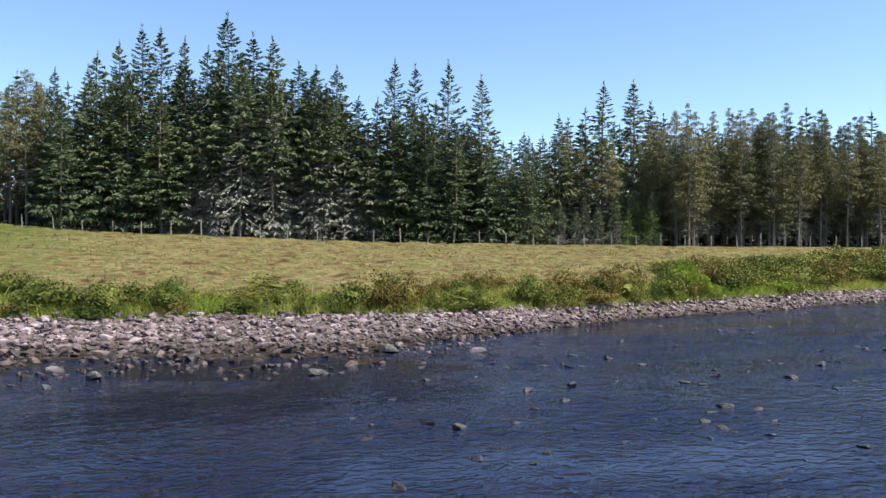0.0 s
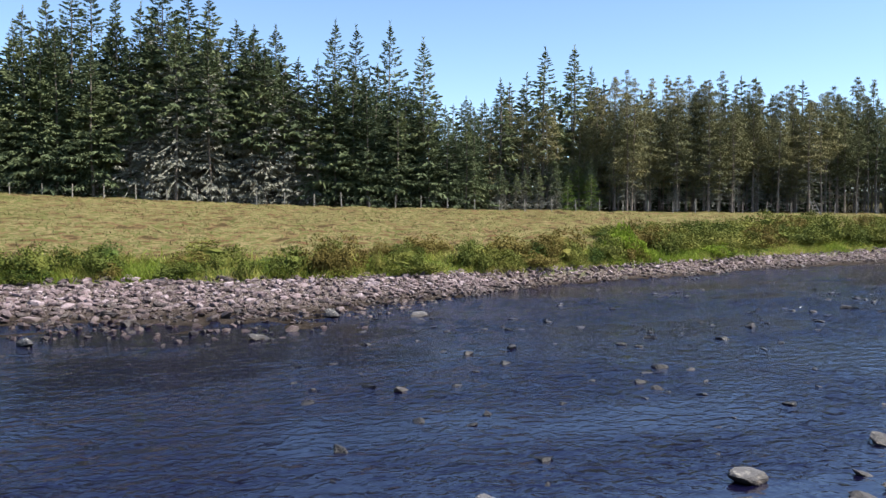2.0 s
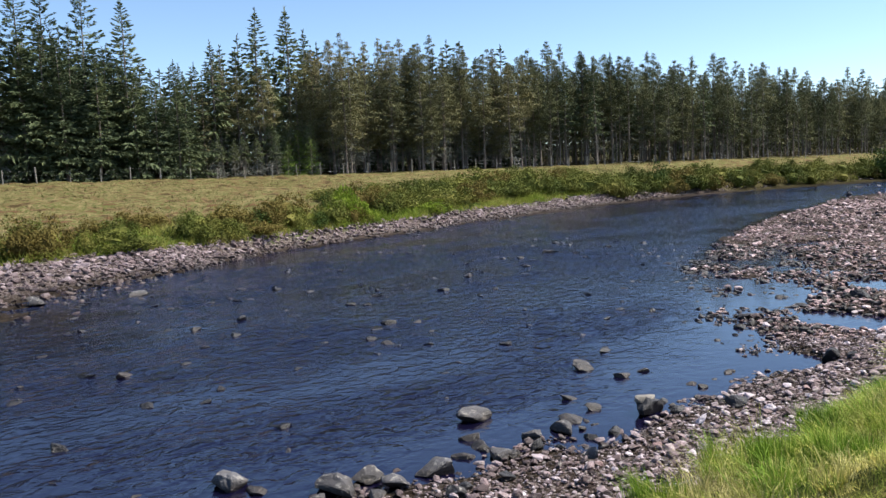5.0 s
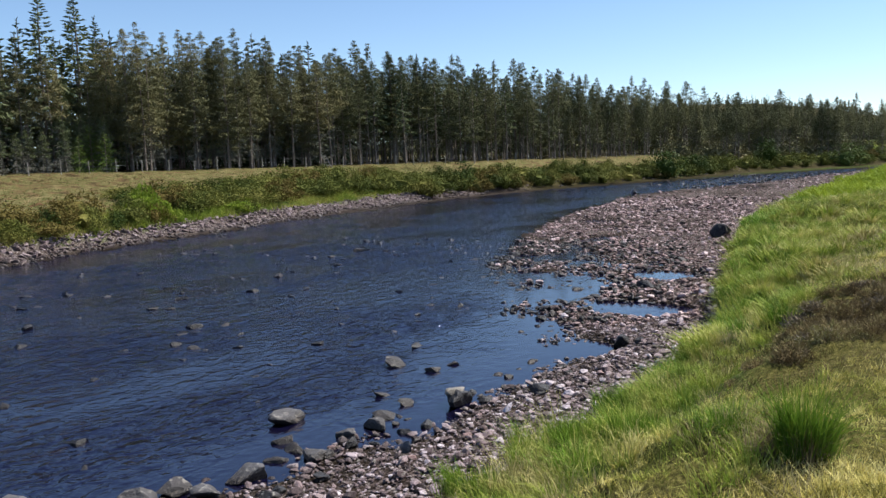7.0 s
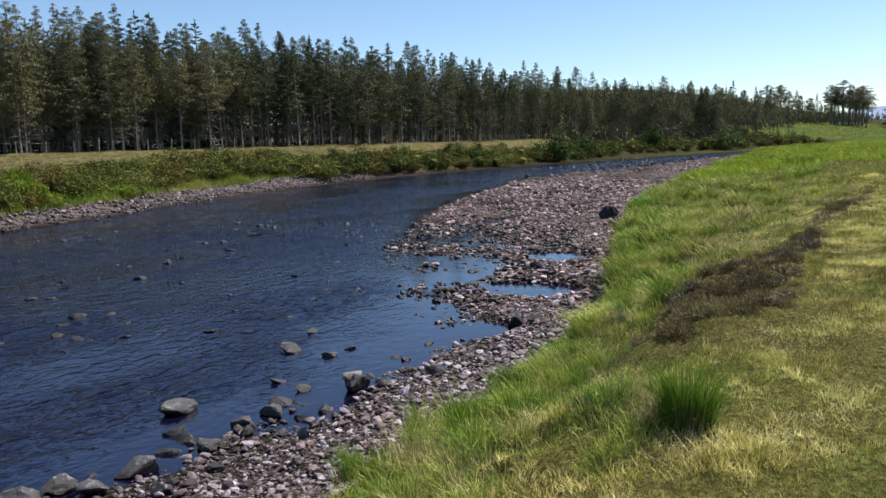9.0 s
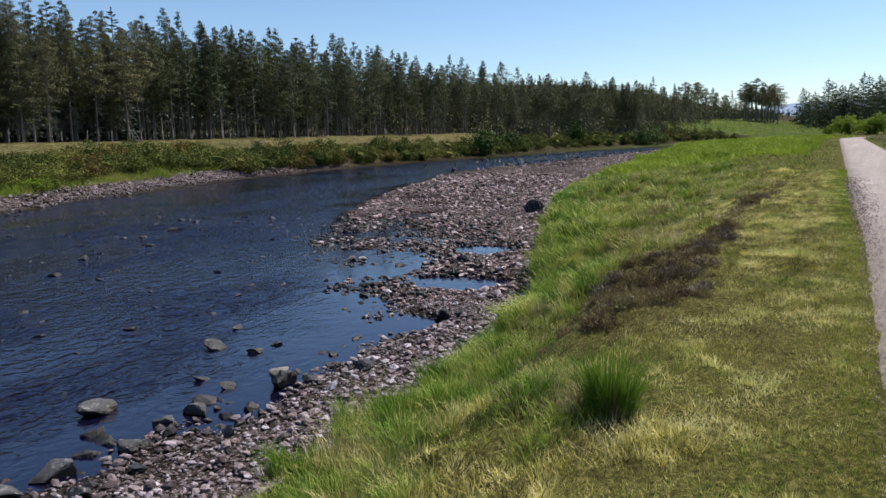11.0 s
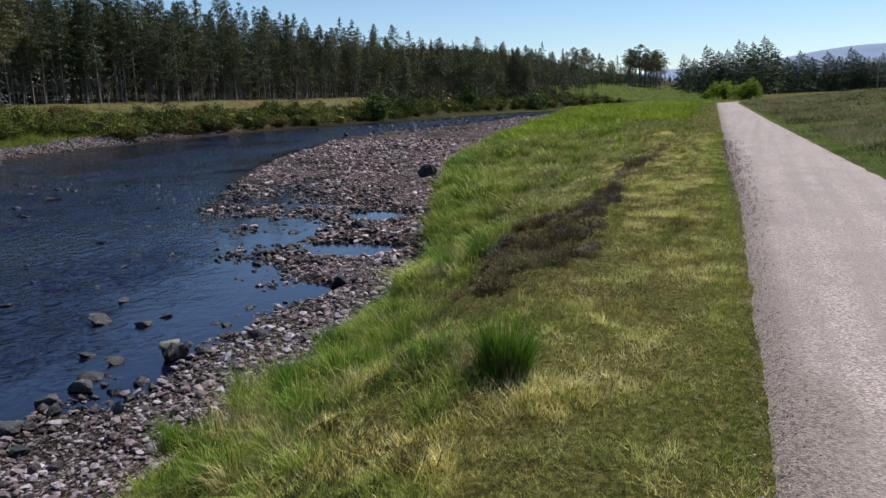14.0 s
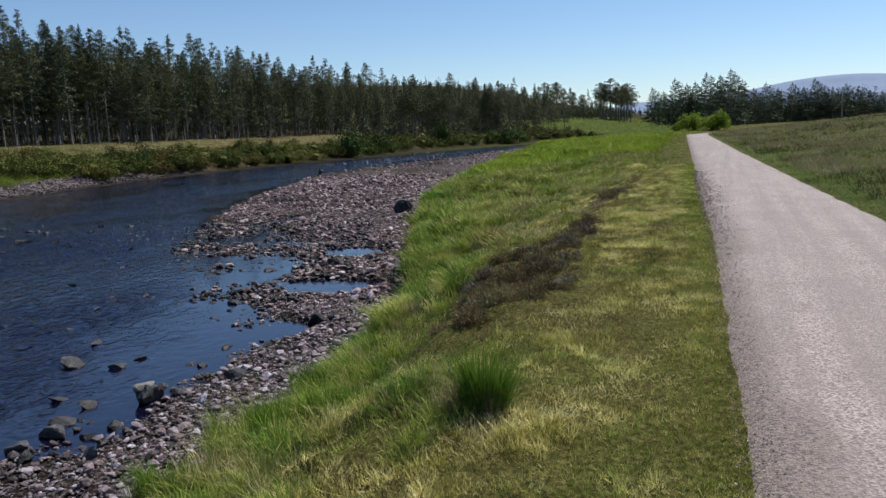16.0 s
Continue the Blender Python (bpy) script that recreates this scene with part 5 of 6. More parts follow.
# straw-coloured tufts and brown hollows between them
n = 620
x = patch(n, 2.2, 30, 1.5)
y = bank_top(x) - 1.0 + (grass_edge(x) - bank_top(x) + 0.4) * rng.uniform(0, 1, n)
k = (fractal(x, y, 0.8, 181) > rng.uniform(0.42, 0.66, n)) & (heathery(x, y) < 0.3)
x, y = x[k], y[k]
bx, by, way, off, c = clumped(x, y, 60, 0.13 * np.clip(x / 9, 0.9, 2.2))
tagged(part("straw_tufts", blades("straw tufts", bx, by, rng.uniform(0.08, 0.26, len(c)), 0.0036 * np.clip(bx / 9, 0.8, 3), np.clip(0.4 + 0.6 * off + rng.normal(0, 0.3, len(c)), 0.1, 1.6), None, way + rng.normal(0, 0.6, len(c)), plain=True), BLOND), "straw-coloured tufts among the bank's grass", "grass", kind="stuff")
# lush fringe hanging over the lip
n = 26000
x = patch(n, 9, 46, 1.3)
y = grass_edge(x) - np.abs(rng.normal(0, 0.4, n)) * np.clip(x / 14, 0.7, 2)
tagged(part("fringe_grass", blades("fringe grass", x, y, rng.uniform(0.12, 0.34, n), 0.005 * np.clip(x / 12, 0.8, 3), rng.uniform(0.4, 1.2, n), None, rng.normal(1.5, 0.8, n)), RUSH), "lush green grass overhanging the bank's edge", "grass", kind="stuff")
# heather: low twiggy bushes with dead grey tips
def heather_mesh(count):
    """A rounded mound of fine upright twigs over a tangled heart."""
    d = rng.normal(size=(count, 3)) * np.array([1, 1, 0.8])
    d[:, 2] = np.abs(d[:, 2])
    d /= np.linalg.norm(d, axis=1, keepdims=True)
    lump = 0.6 + 0.8 * fractal(d[:, 0] * 3, d[:, 1] * 3 + d[:, 2], 0.8, 173)
    foot = d * np.array([0.5, 0.5, 0.55]) * (lump * rng.uniform(0.3, 0.95, count))[:, None]
    way = d * 0.5 + rng.normal(size=(count, 3)) * 0.6 + np.array([0, 0, 0.5])
    way /= np.linalg.norm(way, axis=1, keepdims=True)
    v, f = spikes(foot, foot + way * rng.uniform(0.08, 0.24, (count, 1)), rng.uniform(0.009, 0.02, count))
    return mesh_from("heather", v, f)


HEATHER_MESHES = [heather_mesh(640) for k in range(5)]
for me, mat in zip(HEATHER_MESHES, (HEATHER, HEATHER, HEATHER, HEATHER, GREY_HEATHER)):
    me.materials.append(mat)
placed = 0
while placed < 260:
    if placed < 150:
        x, y = 9.2 + 0.85 * rng.normal(), 2.35 + 0.3 * rng.normal()
        if x < 7.4 or x > 11.2:
            continue
    else:
        x = 10.5 + 15 * rng.uniform() ** 1.2
        y = float(line(x, HEATH)) + rng.normal() * 0.3
        if float(heathery(x, y)) < rng.uniform(0.05, 0.7):
            continue
    placed += 1
    ob = new("heather_bush", HEATHER_MESHES[int(5 * rng.uniform() ** 1.3)])
    w = rng.uniform(0.16, 0.44) * (1.0 if x < 12 else 1.1)
    ob.matrix_basis = Matrix.Translation((x, y, float(height(x, y)) - 0.03)) @ Euler((rng.normal() * 0.1, rng.normal() * 0.1, rng.uniform(0, 6.28))).to_matrix().to_4x4()
    ob.scale = (w, w * rng.uniform(0.75, 1.2), w * rng.uniform(0.55, 0.95))
    tagged(ob, "brown woody heather bush on the bank top", "heather bush", "heather along the bank top")
# brownish low growth between it and the verge
n = 52000
x = patch(n, 6.5, 34, 1.3)
y = line(x, HEATH) - 0.65 + rng.normal(0, 0.6 + 0.02 * x, n)
k = (fractal(x, y, 1.3, 151) > rng.uniform(0.35, 0.6, n)) & (y > road_left(x) + 0.7)
x, y = x[k], y[k]
tagged(part("low_heath", blades("low heath", x, y, rng.uniform(0.03, 0.1, len(x)), 0.0045 * np.clip(x / 10, 0.8, 2.6), rng.uniform(0.4, 1.6, len(x)), plain=True), HEATHER), "thin brownish heath growing through the verge", "heather", kind="stuff")
# dead brown litter in the hollows of the bank
n = 1500
x = patch(n, 2.0, 24, 1.4)
y = bank_top(x) - 0.9 + (grass_edge(x) - bank_top(x) + 0.4) * rng.uniform(0, 1, n)
k = fractal(x, y, 0.7, 161) > 0.54
x, y = x[k], y[k]
bx, by, way, off, c = clumped(x, y, 22, 0.09 * np.clip(x / 9, 0.9, 2.0))
tagged(part("dead_litter", blades("dead litter", bx, by, rng.uniform(0.04, 0.15, len(c)), 0.004 * np.clip(bx / 9, 0.8, 2.6), np.clip(0.6 + 0.7 * off, 0.1, 1.8), None, way + rng.normal(0, 0.7, len(c))), DEAD_RUSH), "dead brown litter in hollows of the bank", "grass", kind="stuff")
# bracken beyond
n = 40000
x = patch(n, 40, 150, 1.5)
lo, hi = road_left(x) + 1.6, grass_edge(x) - 0.5
y = lo + (hi - lo) * rng.uniform(0, 1, n)
k = (fractal(x, y, 7, 101) + np.clip((x - 52) / 16, -0.5, 0.5) + np.clip((y - lo) / (hi - lo), 0, 1) * 0.3 > 0.55) & (fractal(x, y, 1.8, 103) > rng.uniform(0.22, 0.46, n))
x, y = x[k], y[k]
tagged(part("bracken", blades("bracken", x, y, rng.uniform(0.3, 0.7, len(x)) * (0.4 + 1.3 * fractal(x, y, 1.8, 103)), rng.uniform(0.03, 0.07, len(x)), rng.uniform(0.6, 1.3, len(x)), plain=True), BRACKEN), "bright yellow-green bracken beside the road", "bracken", kind="stuff")
n = 24000
x = patch(n, 30, 110, 1.4)
lo, hi = road_left(x) + 0.1, grass_edge(x)
y = lo + (hi - lo) * rng.uniform(0, 1, n)
tagged(part("rough_grass", blades("rough grass", x, y, rng.uniform(0.1, 0.3, n) * np.clip((y - lo) / 3 + 0.3, 0.3, 1), 0.02 * np.clip(x / 40, 0.6, 2.2), rng.uniform(0.3, 1, n), plain=True), GRASS), "rough green grass farther along the bank", "grass", kind="stuff")
# moor on the other side of the road
n = 60000
x = np.concatenate([patch(n - 2000, 9, 250, 1.6), rng.uniform(-6, 9, 2000)])
y = road_left(x) - 2.75 - (0.6 + np.maximum(x, 4) * 0.35) * rng.uniform(0, 1, n) ** 1.2
tagged(part("moor_grass", blades("moor grass", x, y, rng.uniform(0.05, 0.17, n) * (0.3 + 1.4 * fractal(x, y, 2.5, 177)), 0.011 * np.clip(x / 22, 0.5, 4), rng.uniform(0.4, 1.4, n), plain=True), MOOR), "olive moor grass beyond the road", "grass", kind="stuff")
n = 9000
x = patch(n, 12, 190, 1.5)
y = road_left(x) - 3.3 - (0.6 + x * 0.34) * rng.uniform(0, 1, n) ** 1.1
k = fractal(x, y, 3.5, 131) > rng.uniform(0.36, 0.62, n)
x, y = x[k], y[k]
tall = rng.uniform(0.14, 0.36, len(x)) * (0.3 + 1.5 * fractal(x, y, 3.5, 131))
bx, by, way, off, c = clumped(x, y, 11, 0.12 * np.clip(x / 20, 0.8, 3))
tagged(part("moor_straw", blades("moor straw", bx, by, tall[c] * rng.uniform(0.4, 1.1, len(c)), 0.009 * np.clip(bx / 22, 0.6, 4), np.clip(0.3 + 0.5 * off, 0.1, 1.4), None, way, plain=True), MOOR_STRAW), "pale dead tussocks on the moor", "grass", kind="stuff")
n = 5000
x = patch(n, 12, 190, 1.5)
y = road_left(x) - 3.3 - (0.6 + x * 0.34) * rng.uniform(0, 1, n) ** 1.1
k = fractal(x, y, 5, 133) > rng.uniform(0.45, 0.65, n)
x, y = x[k], y[k]
bx, by, way, off, c = clumped(x, y, 12, 0.16 * np.clip(x / 20, 0.8, 3))
tagged(part("moor_heath", blades("moor heath", bx, by, rng.uniform(0.08, 0.3, len(c)), 0.01 * np.clip(bx / 22, 0.6, 4), np.clip(0.3 + 0.6 * off, 0.1, 1.4), None, way, plain=True), MOOR_HEATH), "dark heather and rush patches on the moor", "heather", kind="stuff")
# bright pasture on the knoll
n = 9000
x = rng.uniform(215, 360, n)
y = far_grass(x) + 1 + (74 - far_grass(x)) * rng.uniform(0, 1, n)
k = x - 345 + 2.5 * (y - 36) < 2
x, y, n = x[k], y[k], int(k.sum())
tagged(part("knoll_grass", blades("knoll grass", x, y, rng.uniform(0.2, 0.5, n), rng.uniform(0.15, 0.35, n), rng.uniform(0.6, 1.6, n), plain=True), MEADOW), "bright green pasture on the knoll", "grass", kind="stuff")
# far field and far bank
n = 46000
x = rng.uniform(-40, 62, n)
y = far_grass(x) + np.abs(rng.normal(0.4, 2.3, n))
k = fractal(x, y, 4, 105) > rng.uniform(0.25, 0.55, n)
x, y = x[k], y[k]
tagged(part("far_bank_grass", blades("far bank grass", x, y, rng.uniform(0.2, 0.75, len(x)) * (0.4 + fractal(x, y, 1.7, 107)), rng.uniform(0.02, 0.05, len(x)), rng.uniform(0.3, 1.2, len(x)), plain=True), MEADOW), "lush bright green grass along the far bank", "grass", kind="stuff")
n = 52000
x = rng.uniform(-45, 95, n)
lo = far_grass(x) + 2.5
y = lo + (fence_line(x) - lo) * rng.uniform(0, 1, n)
k = fractal(x, y, 2.6, 109) > rng.uniform(0.3, 0.62, n)
x, y = x[k], y[k]
tagged(part("field_grass", blades("field grass", x, y, rng.uniform(0.1, 0.24, len(x)), rng.uniform(0.025, 0.05, len(x)), rng.uniform(0.5, 1.4, len(x)), plain=True), STRAW), "tawny tussocky grass over the far field", "grass", kind="stuff")


def tussock_blades(name, h, r, count, width, lie):
    """Stems in several uneven bunches that fan out from one root."""
    bunch = rng.normal(0, 0.42, (7, 2)) * r
    tall = rng.uniform(0.55, 1.05, 7)
    k = rng.integers(7, size=count)
    m = bunch[k] + rng.normal(0, 0.2, (count, 2)) * r
    a = np.arctan2(m[:, 1], m[:, 0]) + rng.normal(0, 0.5, count)
    d = np.hypot(m[:, 0], m[:, 1]) / r
    return blades(name, m[:, 0], m[:, 1], h * tall[k] * rng.uniform(0.4, 1.05, count), np.full(count, width), np.clip(lie + 0.36 * d + rng.normal(0, 0.25, count), 0.02, 1.5), np.zeros(count), a)


def tussock(x, y, h, r, count):
    ob = empty("rush_tussock", Matrix.Translation((x, y, float(height(x, y)) - 0.04)))
    part("green_tuft", tussock_blades("green tuft", h, r, count, 0.003, 0.06), RUSH, ob)
    part("dead_tuft", tussock_blades("dead tuft", h * 0.55, r * 1.25, count // 2, 0.003, 0.5), DEAD_RUSH, ob, "dead brown rush stems round the foot")
    return tagged(ob, "tuft of long green rushes on the bank", "rush tussock", "rush tussocks")


for x, y, h, r, count in [(4.95, 1.5, 0.66, 0.14, 1100), (6.15, 3.75, 0.46, 0.3, 1000), (6.6, 4.55, 0.44, 0.3, 900), (6.3, 3.3, 0.36, 0.22, 700), (5.6, 4.5, 0.42, 0.3, 800), (8.6, 4.6, 0.42, 0.3, 900), (11.4, 4.9, 0.5, 0.3, 900), (16.2, 6.0, 0.6, 0.5, 1200), (14.6, 5.3, 0.45, 0.4, 900)]:
    tussock(x, y, h, r, count)


TUFT = []
for k in range(4):
    count = 230
    m = rng.normal(0, 0.36, (count, 2))
    a, d = np.arctan2(m[:, 1], m[:, 0]), np.hypot(m[:, 0], m[:, 1])
    TUFT.append(blades("tuft", m[:, 0] * 0.5, m[:, 1] * 0.5, rng.uniform(0.5, 1.0, count), rng.uniform(0.014, 0.024, count), np.clip(0.25 + 0.7 * d + rng.normal(0, 0.15, count), 0.05, 1.25), np.zeros(count), a))
FINE_TUFT = []
for k in range(3):
    count = 420
    m = rng.normal(0, 0.42, (count, 2))
    a, d = np.arctan2(m[:, 1], m[:, 0]) + rng.normal(0, 0.6, count), np.hypot(m[:, 0], m[:, 1])
    FINE_TUFT.append(blades("tuft", m[:, 0] * 0.6, m[:, 1] * 0.6, rng.uniform(0.3, 1.0, count), rng.uniform(0.007, 0.012, count), np.clip(0.3 + 0.6 * d + rng.normal(0, 0.3, count), 0.05, 1.4), np.zeros(count), a))
    FINE_TUFT[k].materials.append((GRASS, RUSH, GRASS)[k])
for k in range(190):
    x = 11 + 32 * rng.uniform() ** 1.2 if k < 110 else 2.4 + 10 * rng.uniform()
    y = float(bank_top(x)) + (0.3 if k < 110 else -0.5) + (float(grass_edge(x)) - float(bank_top(x)) - (0.5 if k < 110 else -0.2)) * (rng.uniform() ** 0.7)
    if float(heathery(x, y)) > 0.3:
        continue
    me = TUFT[k % 4] if k < 110 else FINE_TUFT[k % 3]
    if not me.materials:
        me.materials.append(GRASS)
    ob = new("grass_tussock", me)
    s = rng.uniform(0.24, 0.5) * (1 + x / 70) * (1 if k < 110 else 0.6)
    ob.matrix_basis = Matrix.Translation((x, y, float(height(x, y)) - 0.05)) @ Euler((0, 0, rng.uniform(0, 6.28))).to_matrix().to_4x4()
    ob.scale = (s * 1.3, s * 1.3, s)
    tagged(ob, "rounded green tussock of long grass on the bank", "grass tussock", "grass tussocks")


for x in (15.3, 16.1, 16.9, 17.6, 18.3, 19.2, 20.2, 21.5, 23.0):
    y = float(grass_edge(x)) - 0.28
    ob = new("grass_tussock", TUFT[int(rng.integers(4))])
    s = rng.uniform(0.34, 0.5)
    ob.matrix_basis = Matrix.Translation((x, y, float(height(x, y)) - 0.05)) @ Euler((-0.45, 0, rng.uniform(-0.4, 0.4))).to_matrix().to_4x4()
    ob.scale = (s * 1.5, s * 1.2, s)
    tagged(ob, "thick green tussock overhanging the eroded bank edge", "grass tussock", "grass tussocks")


# ---------------------------------------------------------------- bushes
def bush_mesh(name, w, h, clumps, leaves, leaf):
    """A heap of leafy clumps over short stems, with a shady heart."""
    cs, rs, s0, e0 = [], [], [], []
    for c in range(clumps):
        a, d = rng.uniform(0, 6.28), math.sqrt(rng.uniform(0, 1)) * 0.42 * w
        z = h * (0.12 + 0.68 * rng.uniform(0, 1) ** 0.7 * (1 - (d / (0.5 * w)) ** 2))
        cs.append((math.cos(a) * d, math.sin(a) * d, z))
        rs.append(rng.uniform(0.15, 0.25) * h)
        s0.append((math.cos(a) * d * 0.2, math.sin(a) * d * 0.2, 0))
        e0.append(cs[-1])
    p, nn = on_clumps(cs, rs, 0.85, leaves)
    p[:, 2] = np.abs(p[:, 2])
    v1, f1 = tufts(p, nn, leaf * rng.uniform(0.6, 1.5, len(p)), leaf * rng.uniform(0.25, 0.5, len(p)))
    v2, f2 = spikes(s0, e0, np.full(clumps, 0.03))
    core_v, core_f = rock_shape(2, clumps + leaves, 1.0)
    v3 = core_v * np.array([0.52 * w, 0.52 * w, 0.75 * h]) + np.array([0, 0, 0.25 * h])
    return mesh_from(name, np.concatenate([v1, v2, v3]), np.concatenate([f1, f2 + len(v1), core_f + len(v1) + len(v2)]))


BUSH = {}
for kind, mat in (("gorse", GORSE), ("russet", RUSSET), ("lime", LIME), ("willow", WILLOW), ("bracken", BRACKEN)):
    for k in range(3):
        me = bush_mesh("bush", 2.0, 1.3 if kind != "willow" else 2.2, 26, 44 if kind == "bracken" else 66, 0.076 if kind in ("gorse", "russet") else 0.1)
        me.materials.append(mat)
        BUSH[kind, k] = me
LABELS = {"gorse": "dark green gorse bush on the far bank", "russet": "brownish half-dead gorse bush on the far bank", "lime": "bright yellow-green bush on the far bank", "willow": "small green willow bush on the river bank", "bracken": "bright yellow-green bracken clump beside the road"}


def bush(kind, x, y, w, h):
    ob = new(kind + "_bush" if kind in ("gorse", "willow") else ("gorse_bush" if kind == "russet" else "bracken_clump" if kind == "bracken" else "leafy_bush"), BUSH[kind, int(rng.integers(3))])
    ob.matrix_basis = Matrix.Translation((x, y, float(height(x, y)) - 0.1)) @ Euler((0, 0, rng.uniform(0, 6.28))).to_matrix().to_4x4()
    ob.scale = (w / 2.0, w / 2.0 * rng.uniform(0.8, 1.1), h / (1.3 if kind != "willow" else 2.2))
    return tagged(ob, LABELS[kind], "bush", "bushes along the far bank")


# gorse thicket along the far bank: plan x, metres back from the beach, width, height
for kind, x, back, w, h in [("gorse", -9, 1.5, 3.2, 1.5), ("gorse", -6.5, 1.2, 3.0, 1.6), ("gorse", -4.2, 1.3, 2.6, 1.3), ("gorse", -12, 5, 3, 1.2), ("gorse", 0.8, 4.5, 3.4, 1.1), ("russet", 6.2, 1.0, 2.6, 1.7), ("gorse", 4.6, 1.0, 2.2, 1.4), ("russet", 7.6, 1.4, 2.0, 1.7),
                            ("gorse", 9.0, 0.8, 0.9, 1.2), ("gorse", 14.0, 1.2, 2.0, 1.3), ("gorse", 15.8, 1.0, 1.6, 1.1), ("russet", 17.5, 3.0, 3.0, 1.5), ("russet", 19.5, 2.0, 2.6, 1.6), ("gorse", 21.0, 1.0, 2.2, 1.5),
                            ("russet", 22.0, 3.2, 2.8, 1.7), ("gorse", 24.3, 1.0, 2.4, 1.7), ("lime", 26.0, 1.6, 1.9, 2.3), ("lime", 27.6, 1.0, 1.8, 1.3), ("russet", 28.5, 3.0, 3.0, 2.0), ("gorse", 30.0, 1.6, 2.2, 1.7), ("russet", 31.5, 3.6, 3.0, 1.7),
                            ("gorse", 33.5, 4.0, 3.4, 1.5), ("lime", 34.5, 0.9, 2.4, 0.9), ("lime", 37.0, 1.0, 2.6, 1.0)]:
    bush(kind, x, float(far_grass(x)) + back, w * 1.2, h * 1.25)
for k in range(62):
    x = -24 + 62 * rng.uniform()
    kind = ("gorse", "gorse", "russet", "willow")[int(rng.integers(4))]
    bush(kind, x, float(far_grass(x)) + 0.5 + 5.0 * rng.uniform() ** 1.6, rng.uniform(1.3, 3.0) * (1.2 if x > 10 else 1), rng.uniform(0.7, 1.35) * (1.25 if x > 10 else 1))
x = 30.0
while x < 216:
    for row in range(4 if x < 70 else 3 if x < 115 else 2):
        bx = x + rng.uniform(-1.3, 1.3)
        kind = "russet" if rng.uniform() < 0.12 else "gorse"
        bush(kind, bx, float(far_grass(bx)) + (2.4 if bx < 60 else -0.7) + 2.7 * row + rng.uniform(-0.5, 0.7), rng.uniform(3.2, 5.4), rng.uniform(1.6, 2.6) * (0.95 if bx < 50 else 1.15) * (1 - 0.05 * row))
    x += rng.uniform(2.6, 3.4) if x < 90 else 4.0
# bracken in knee-high clumps where the bank widens
for k in range(95):
    x = 46 + 84 * rng.uniform() ** 1.2
    lo, hi = float(road_left(x)) + 2.2, float(grass_edge(x)) - 1.0
    y = lo + (hi - lo) * rng.uniform() ** 0.7
    if x < 58 and y < lo + 0.45 * (hi - lo):
        continue
    ob = bush("bracken", x, y, rng.uniform(1.6, 3.4), rng.uniform(0.5, 0.95))
    tagged(ob, "bright yellow-green bracken clump beside the road", "bracken", "bracken clumps on the bank")
# the taller bushes that stand out from it
for az, d, w, h, kind in [(50.9, 95, 3.0, 4.2, "willow"), (64.6, 132, 6.4, 5.9, "willow"), (66.5, 144, 4.6, 4.6, "willow"), (71.1, 172, 5.6, 5.6, "willow"), (75.7, 186, 8.0, 5.6, "willow"), (36.6, 66, 4.5, 1.8, "gorse")]:
    bush(kind, d * math.sin(radians(az)), d * math.cos(radians(az)), w, h)
for az, d, w, h in [(88.0, 190, 8.6, 5.2), (89.3, 186, 7.6, 5.4), (86.9, 200, 4.0, 2.6)]:
    ob = bush("lime", d * math.sin(radians(az)), d * math.cos(radians(az)), w, h)
    tagged(ob, "rounded bright green bush at the road's far bend", "bush", "bushes by the road's bend")


# ---------------------------------------------------------------- fence, stile, pole
def box(bm, a, b, w, d):
    """A squared timber from a to b."""
    a, b = Vector(a), Vector(b)
    q = (b - a).to_track_quat("Z", "Y").to_matrix().to_4x4()
    bmesh.ops.create_cube(bm, size=1.0, matrix=Matrix.Translation((a + b) / 2) @ q @ Matrix.Diagonal((w, d, (b - a).length, 1)))


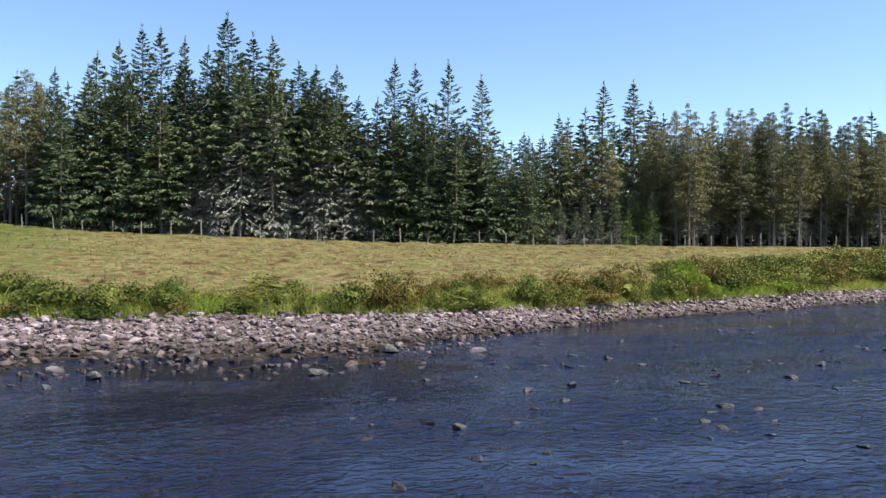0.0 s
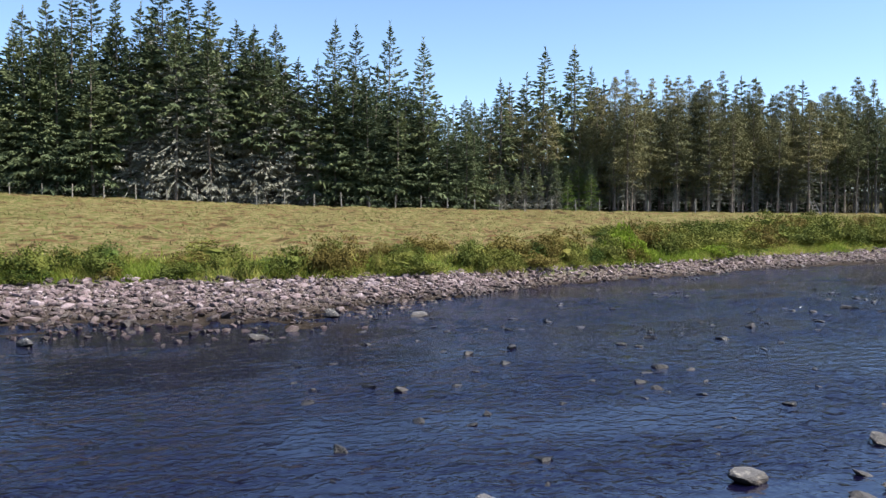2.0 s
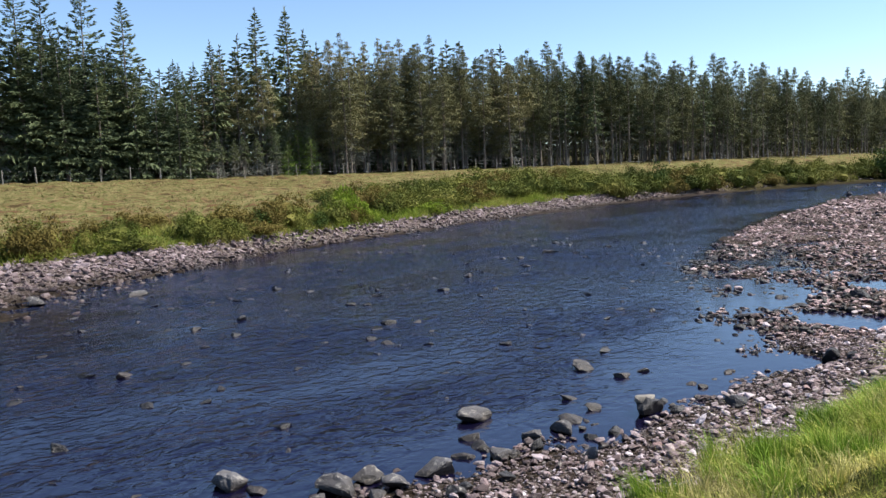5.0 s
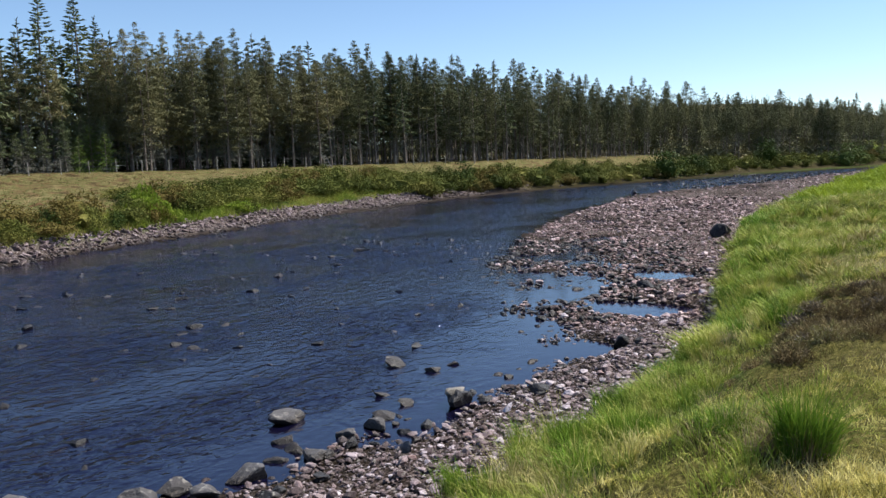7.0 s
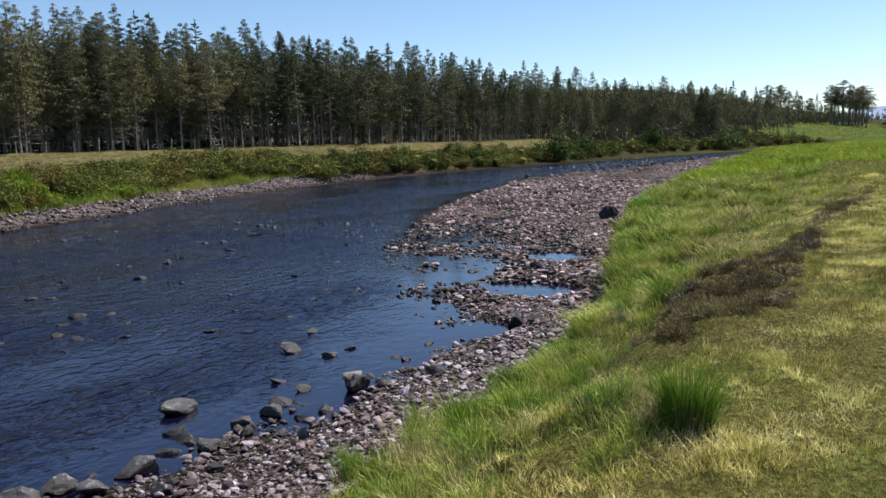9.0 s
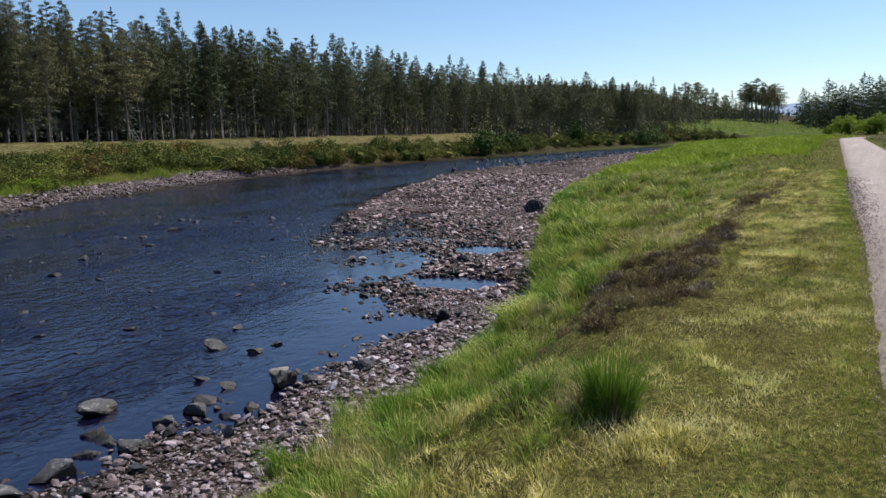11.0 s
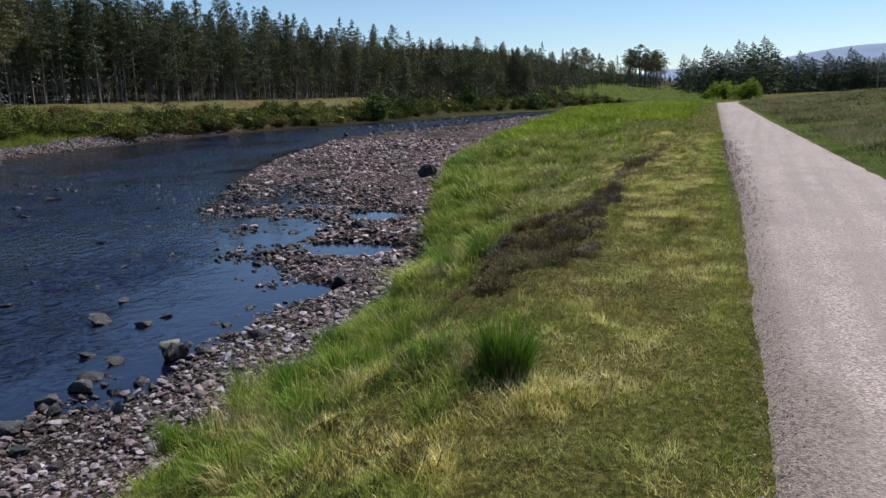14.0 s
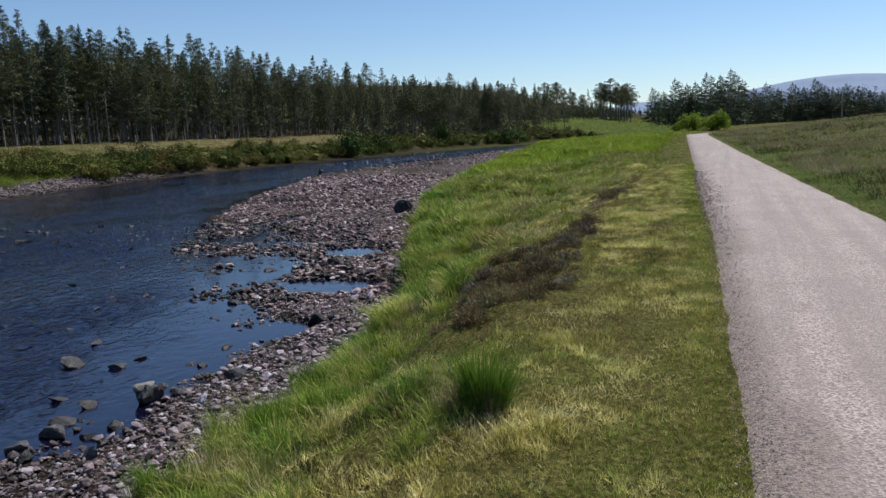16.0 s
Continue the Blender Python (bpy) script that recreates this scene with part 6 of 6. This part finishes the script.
fence = tagged(empty("fence"), "weathered post-and-wire fence along the wood's edge", "fence")
post_bm = bmesh.new()
bmesh.ops.create_cone(post_bm, cap_ends=True, segments=8, radius1=0.055, radius2=0.048, depth=1.55, matrix=Matrix.Translation((0, 0, 0.5)))
post_me = bpy.data.meshes.new("post")
post_bm.to_mesh(post_me)
post_bm.free()
post_me.materials.append(POST_WOOD)
tops = []
px = -34.0
while px < 150:
    py = float(fence_line(px)) - 0.6
    pz = float(height(px, py))
    ob = new("post", post_me)
    ob.parent = fence
    tall = rng.uniform(0.9, 1.1) * (1.12 if len(tops) % 7 == 3 else 1.0)
    ob.matrix_basis = Matrix.Translation((px, py, pz)) @ Euler((rng.normal() * 0.03, rng.normal() * 0.03, 0)).to_matrix().to_4x4() @ Matrix.Diagonal((1.25 if len(tops) % 7 == 3 else 1, 1.25 if len(tops) % 7 == 3 else 1, tall, 1))
    tops.append((px, py, pz))
    px += 2.9 + rng.uniform(-0.2, 0.2)
for k, level in enumerate((0.35, 0.7, 1.08)):
    cu = bpy.data.curves.new("wire", "CURVE")
    cu.dimensions, cu.bevel_depth, cu.bevel_resolution = "3D", 0.0025, 0
    sp = cu.splines.new("POLY")
    sp.points.add(len(tops) - 1)
    for pt, (a, b, c) in zip(sp.points, tops):
        pt.co = (a, b - 0.08, c + level, 1)
    cu.materials.append(wire_mat)
    ob = new("wire", cu)
    ob.parent = fence

sx = 71.0
sy = float(fence_line(sx)) - 1.3
stile = tagged(empty("stile", Matrix.Translation((sx, sy, float(height(sx, sy))))), "pale timber ladder stile leaning over the fence", "stile")
for off in (-0.3, 0.35):
    bm = bmesh.new()
    box(bm, (0.35 + off, -0.1, -0.1), (off - 0.35, 0.5, 1.75), 0.11, 0.09)
    part("rail", bm, PALE_WOOD, stile)
for k in range(4):
    f = 0.2 + 0.22 * k
    bm = bmesh.new()
    box(bm, (0.05 - 0.7 * f, 0.6 * f - 0.1, 1.8 * f), (0.7 - 0.7 * f, 0.6 * f - 0.1, 1.8 * f), 0.05, 0.07)
    part("rung", bm, POST_WOOD, stile)

ux, uy = 235 * math.sin(radians(96.8)), 235 * math.cos(radians(96.8))
pole = tagged(empty("utility_pole", Matrix.Translation((ux, uy, float(height(ux, uy))))), "wooden utility pole with a short crossarm", "utility pole")
bm = bmesh.new()
bmesh.ops.create_cone(bm, cap_ends=True, segments=10, radius1=0.17, radius2=0.11, depth=8.6, matrix=Matrix.Translation((0, 0, 4.1)))
part("mast", bm, POST_WOOD, pole)
bm = bmesh.new()
box(bm, (0.2, -1.1, 7.9), (0.2, 1.1, 7.9), 0.12, 0.14)
part("crossarm", bm, POST_WOOD, pole)
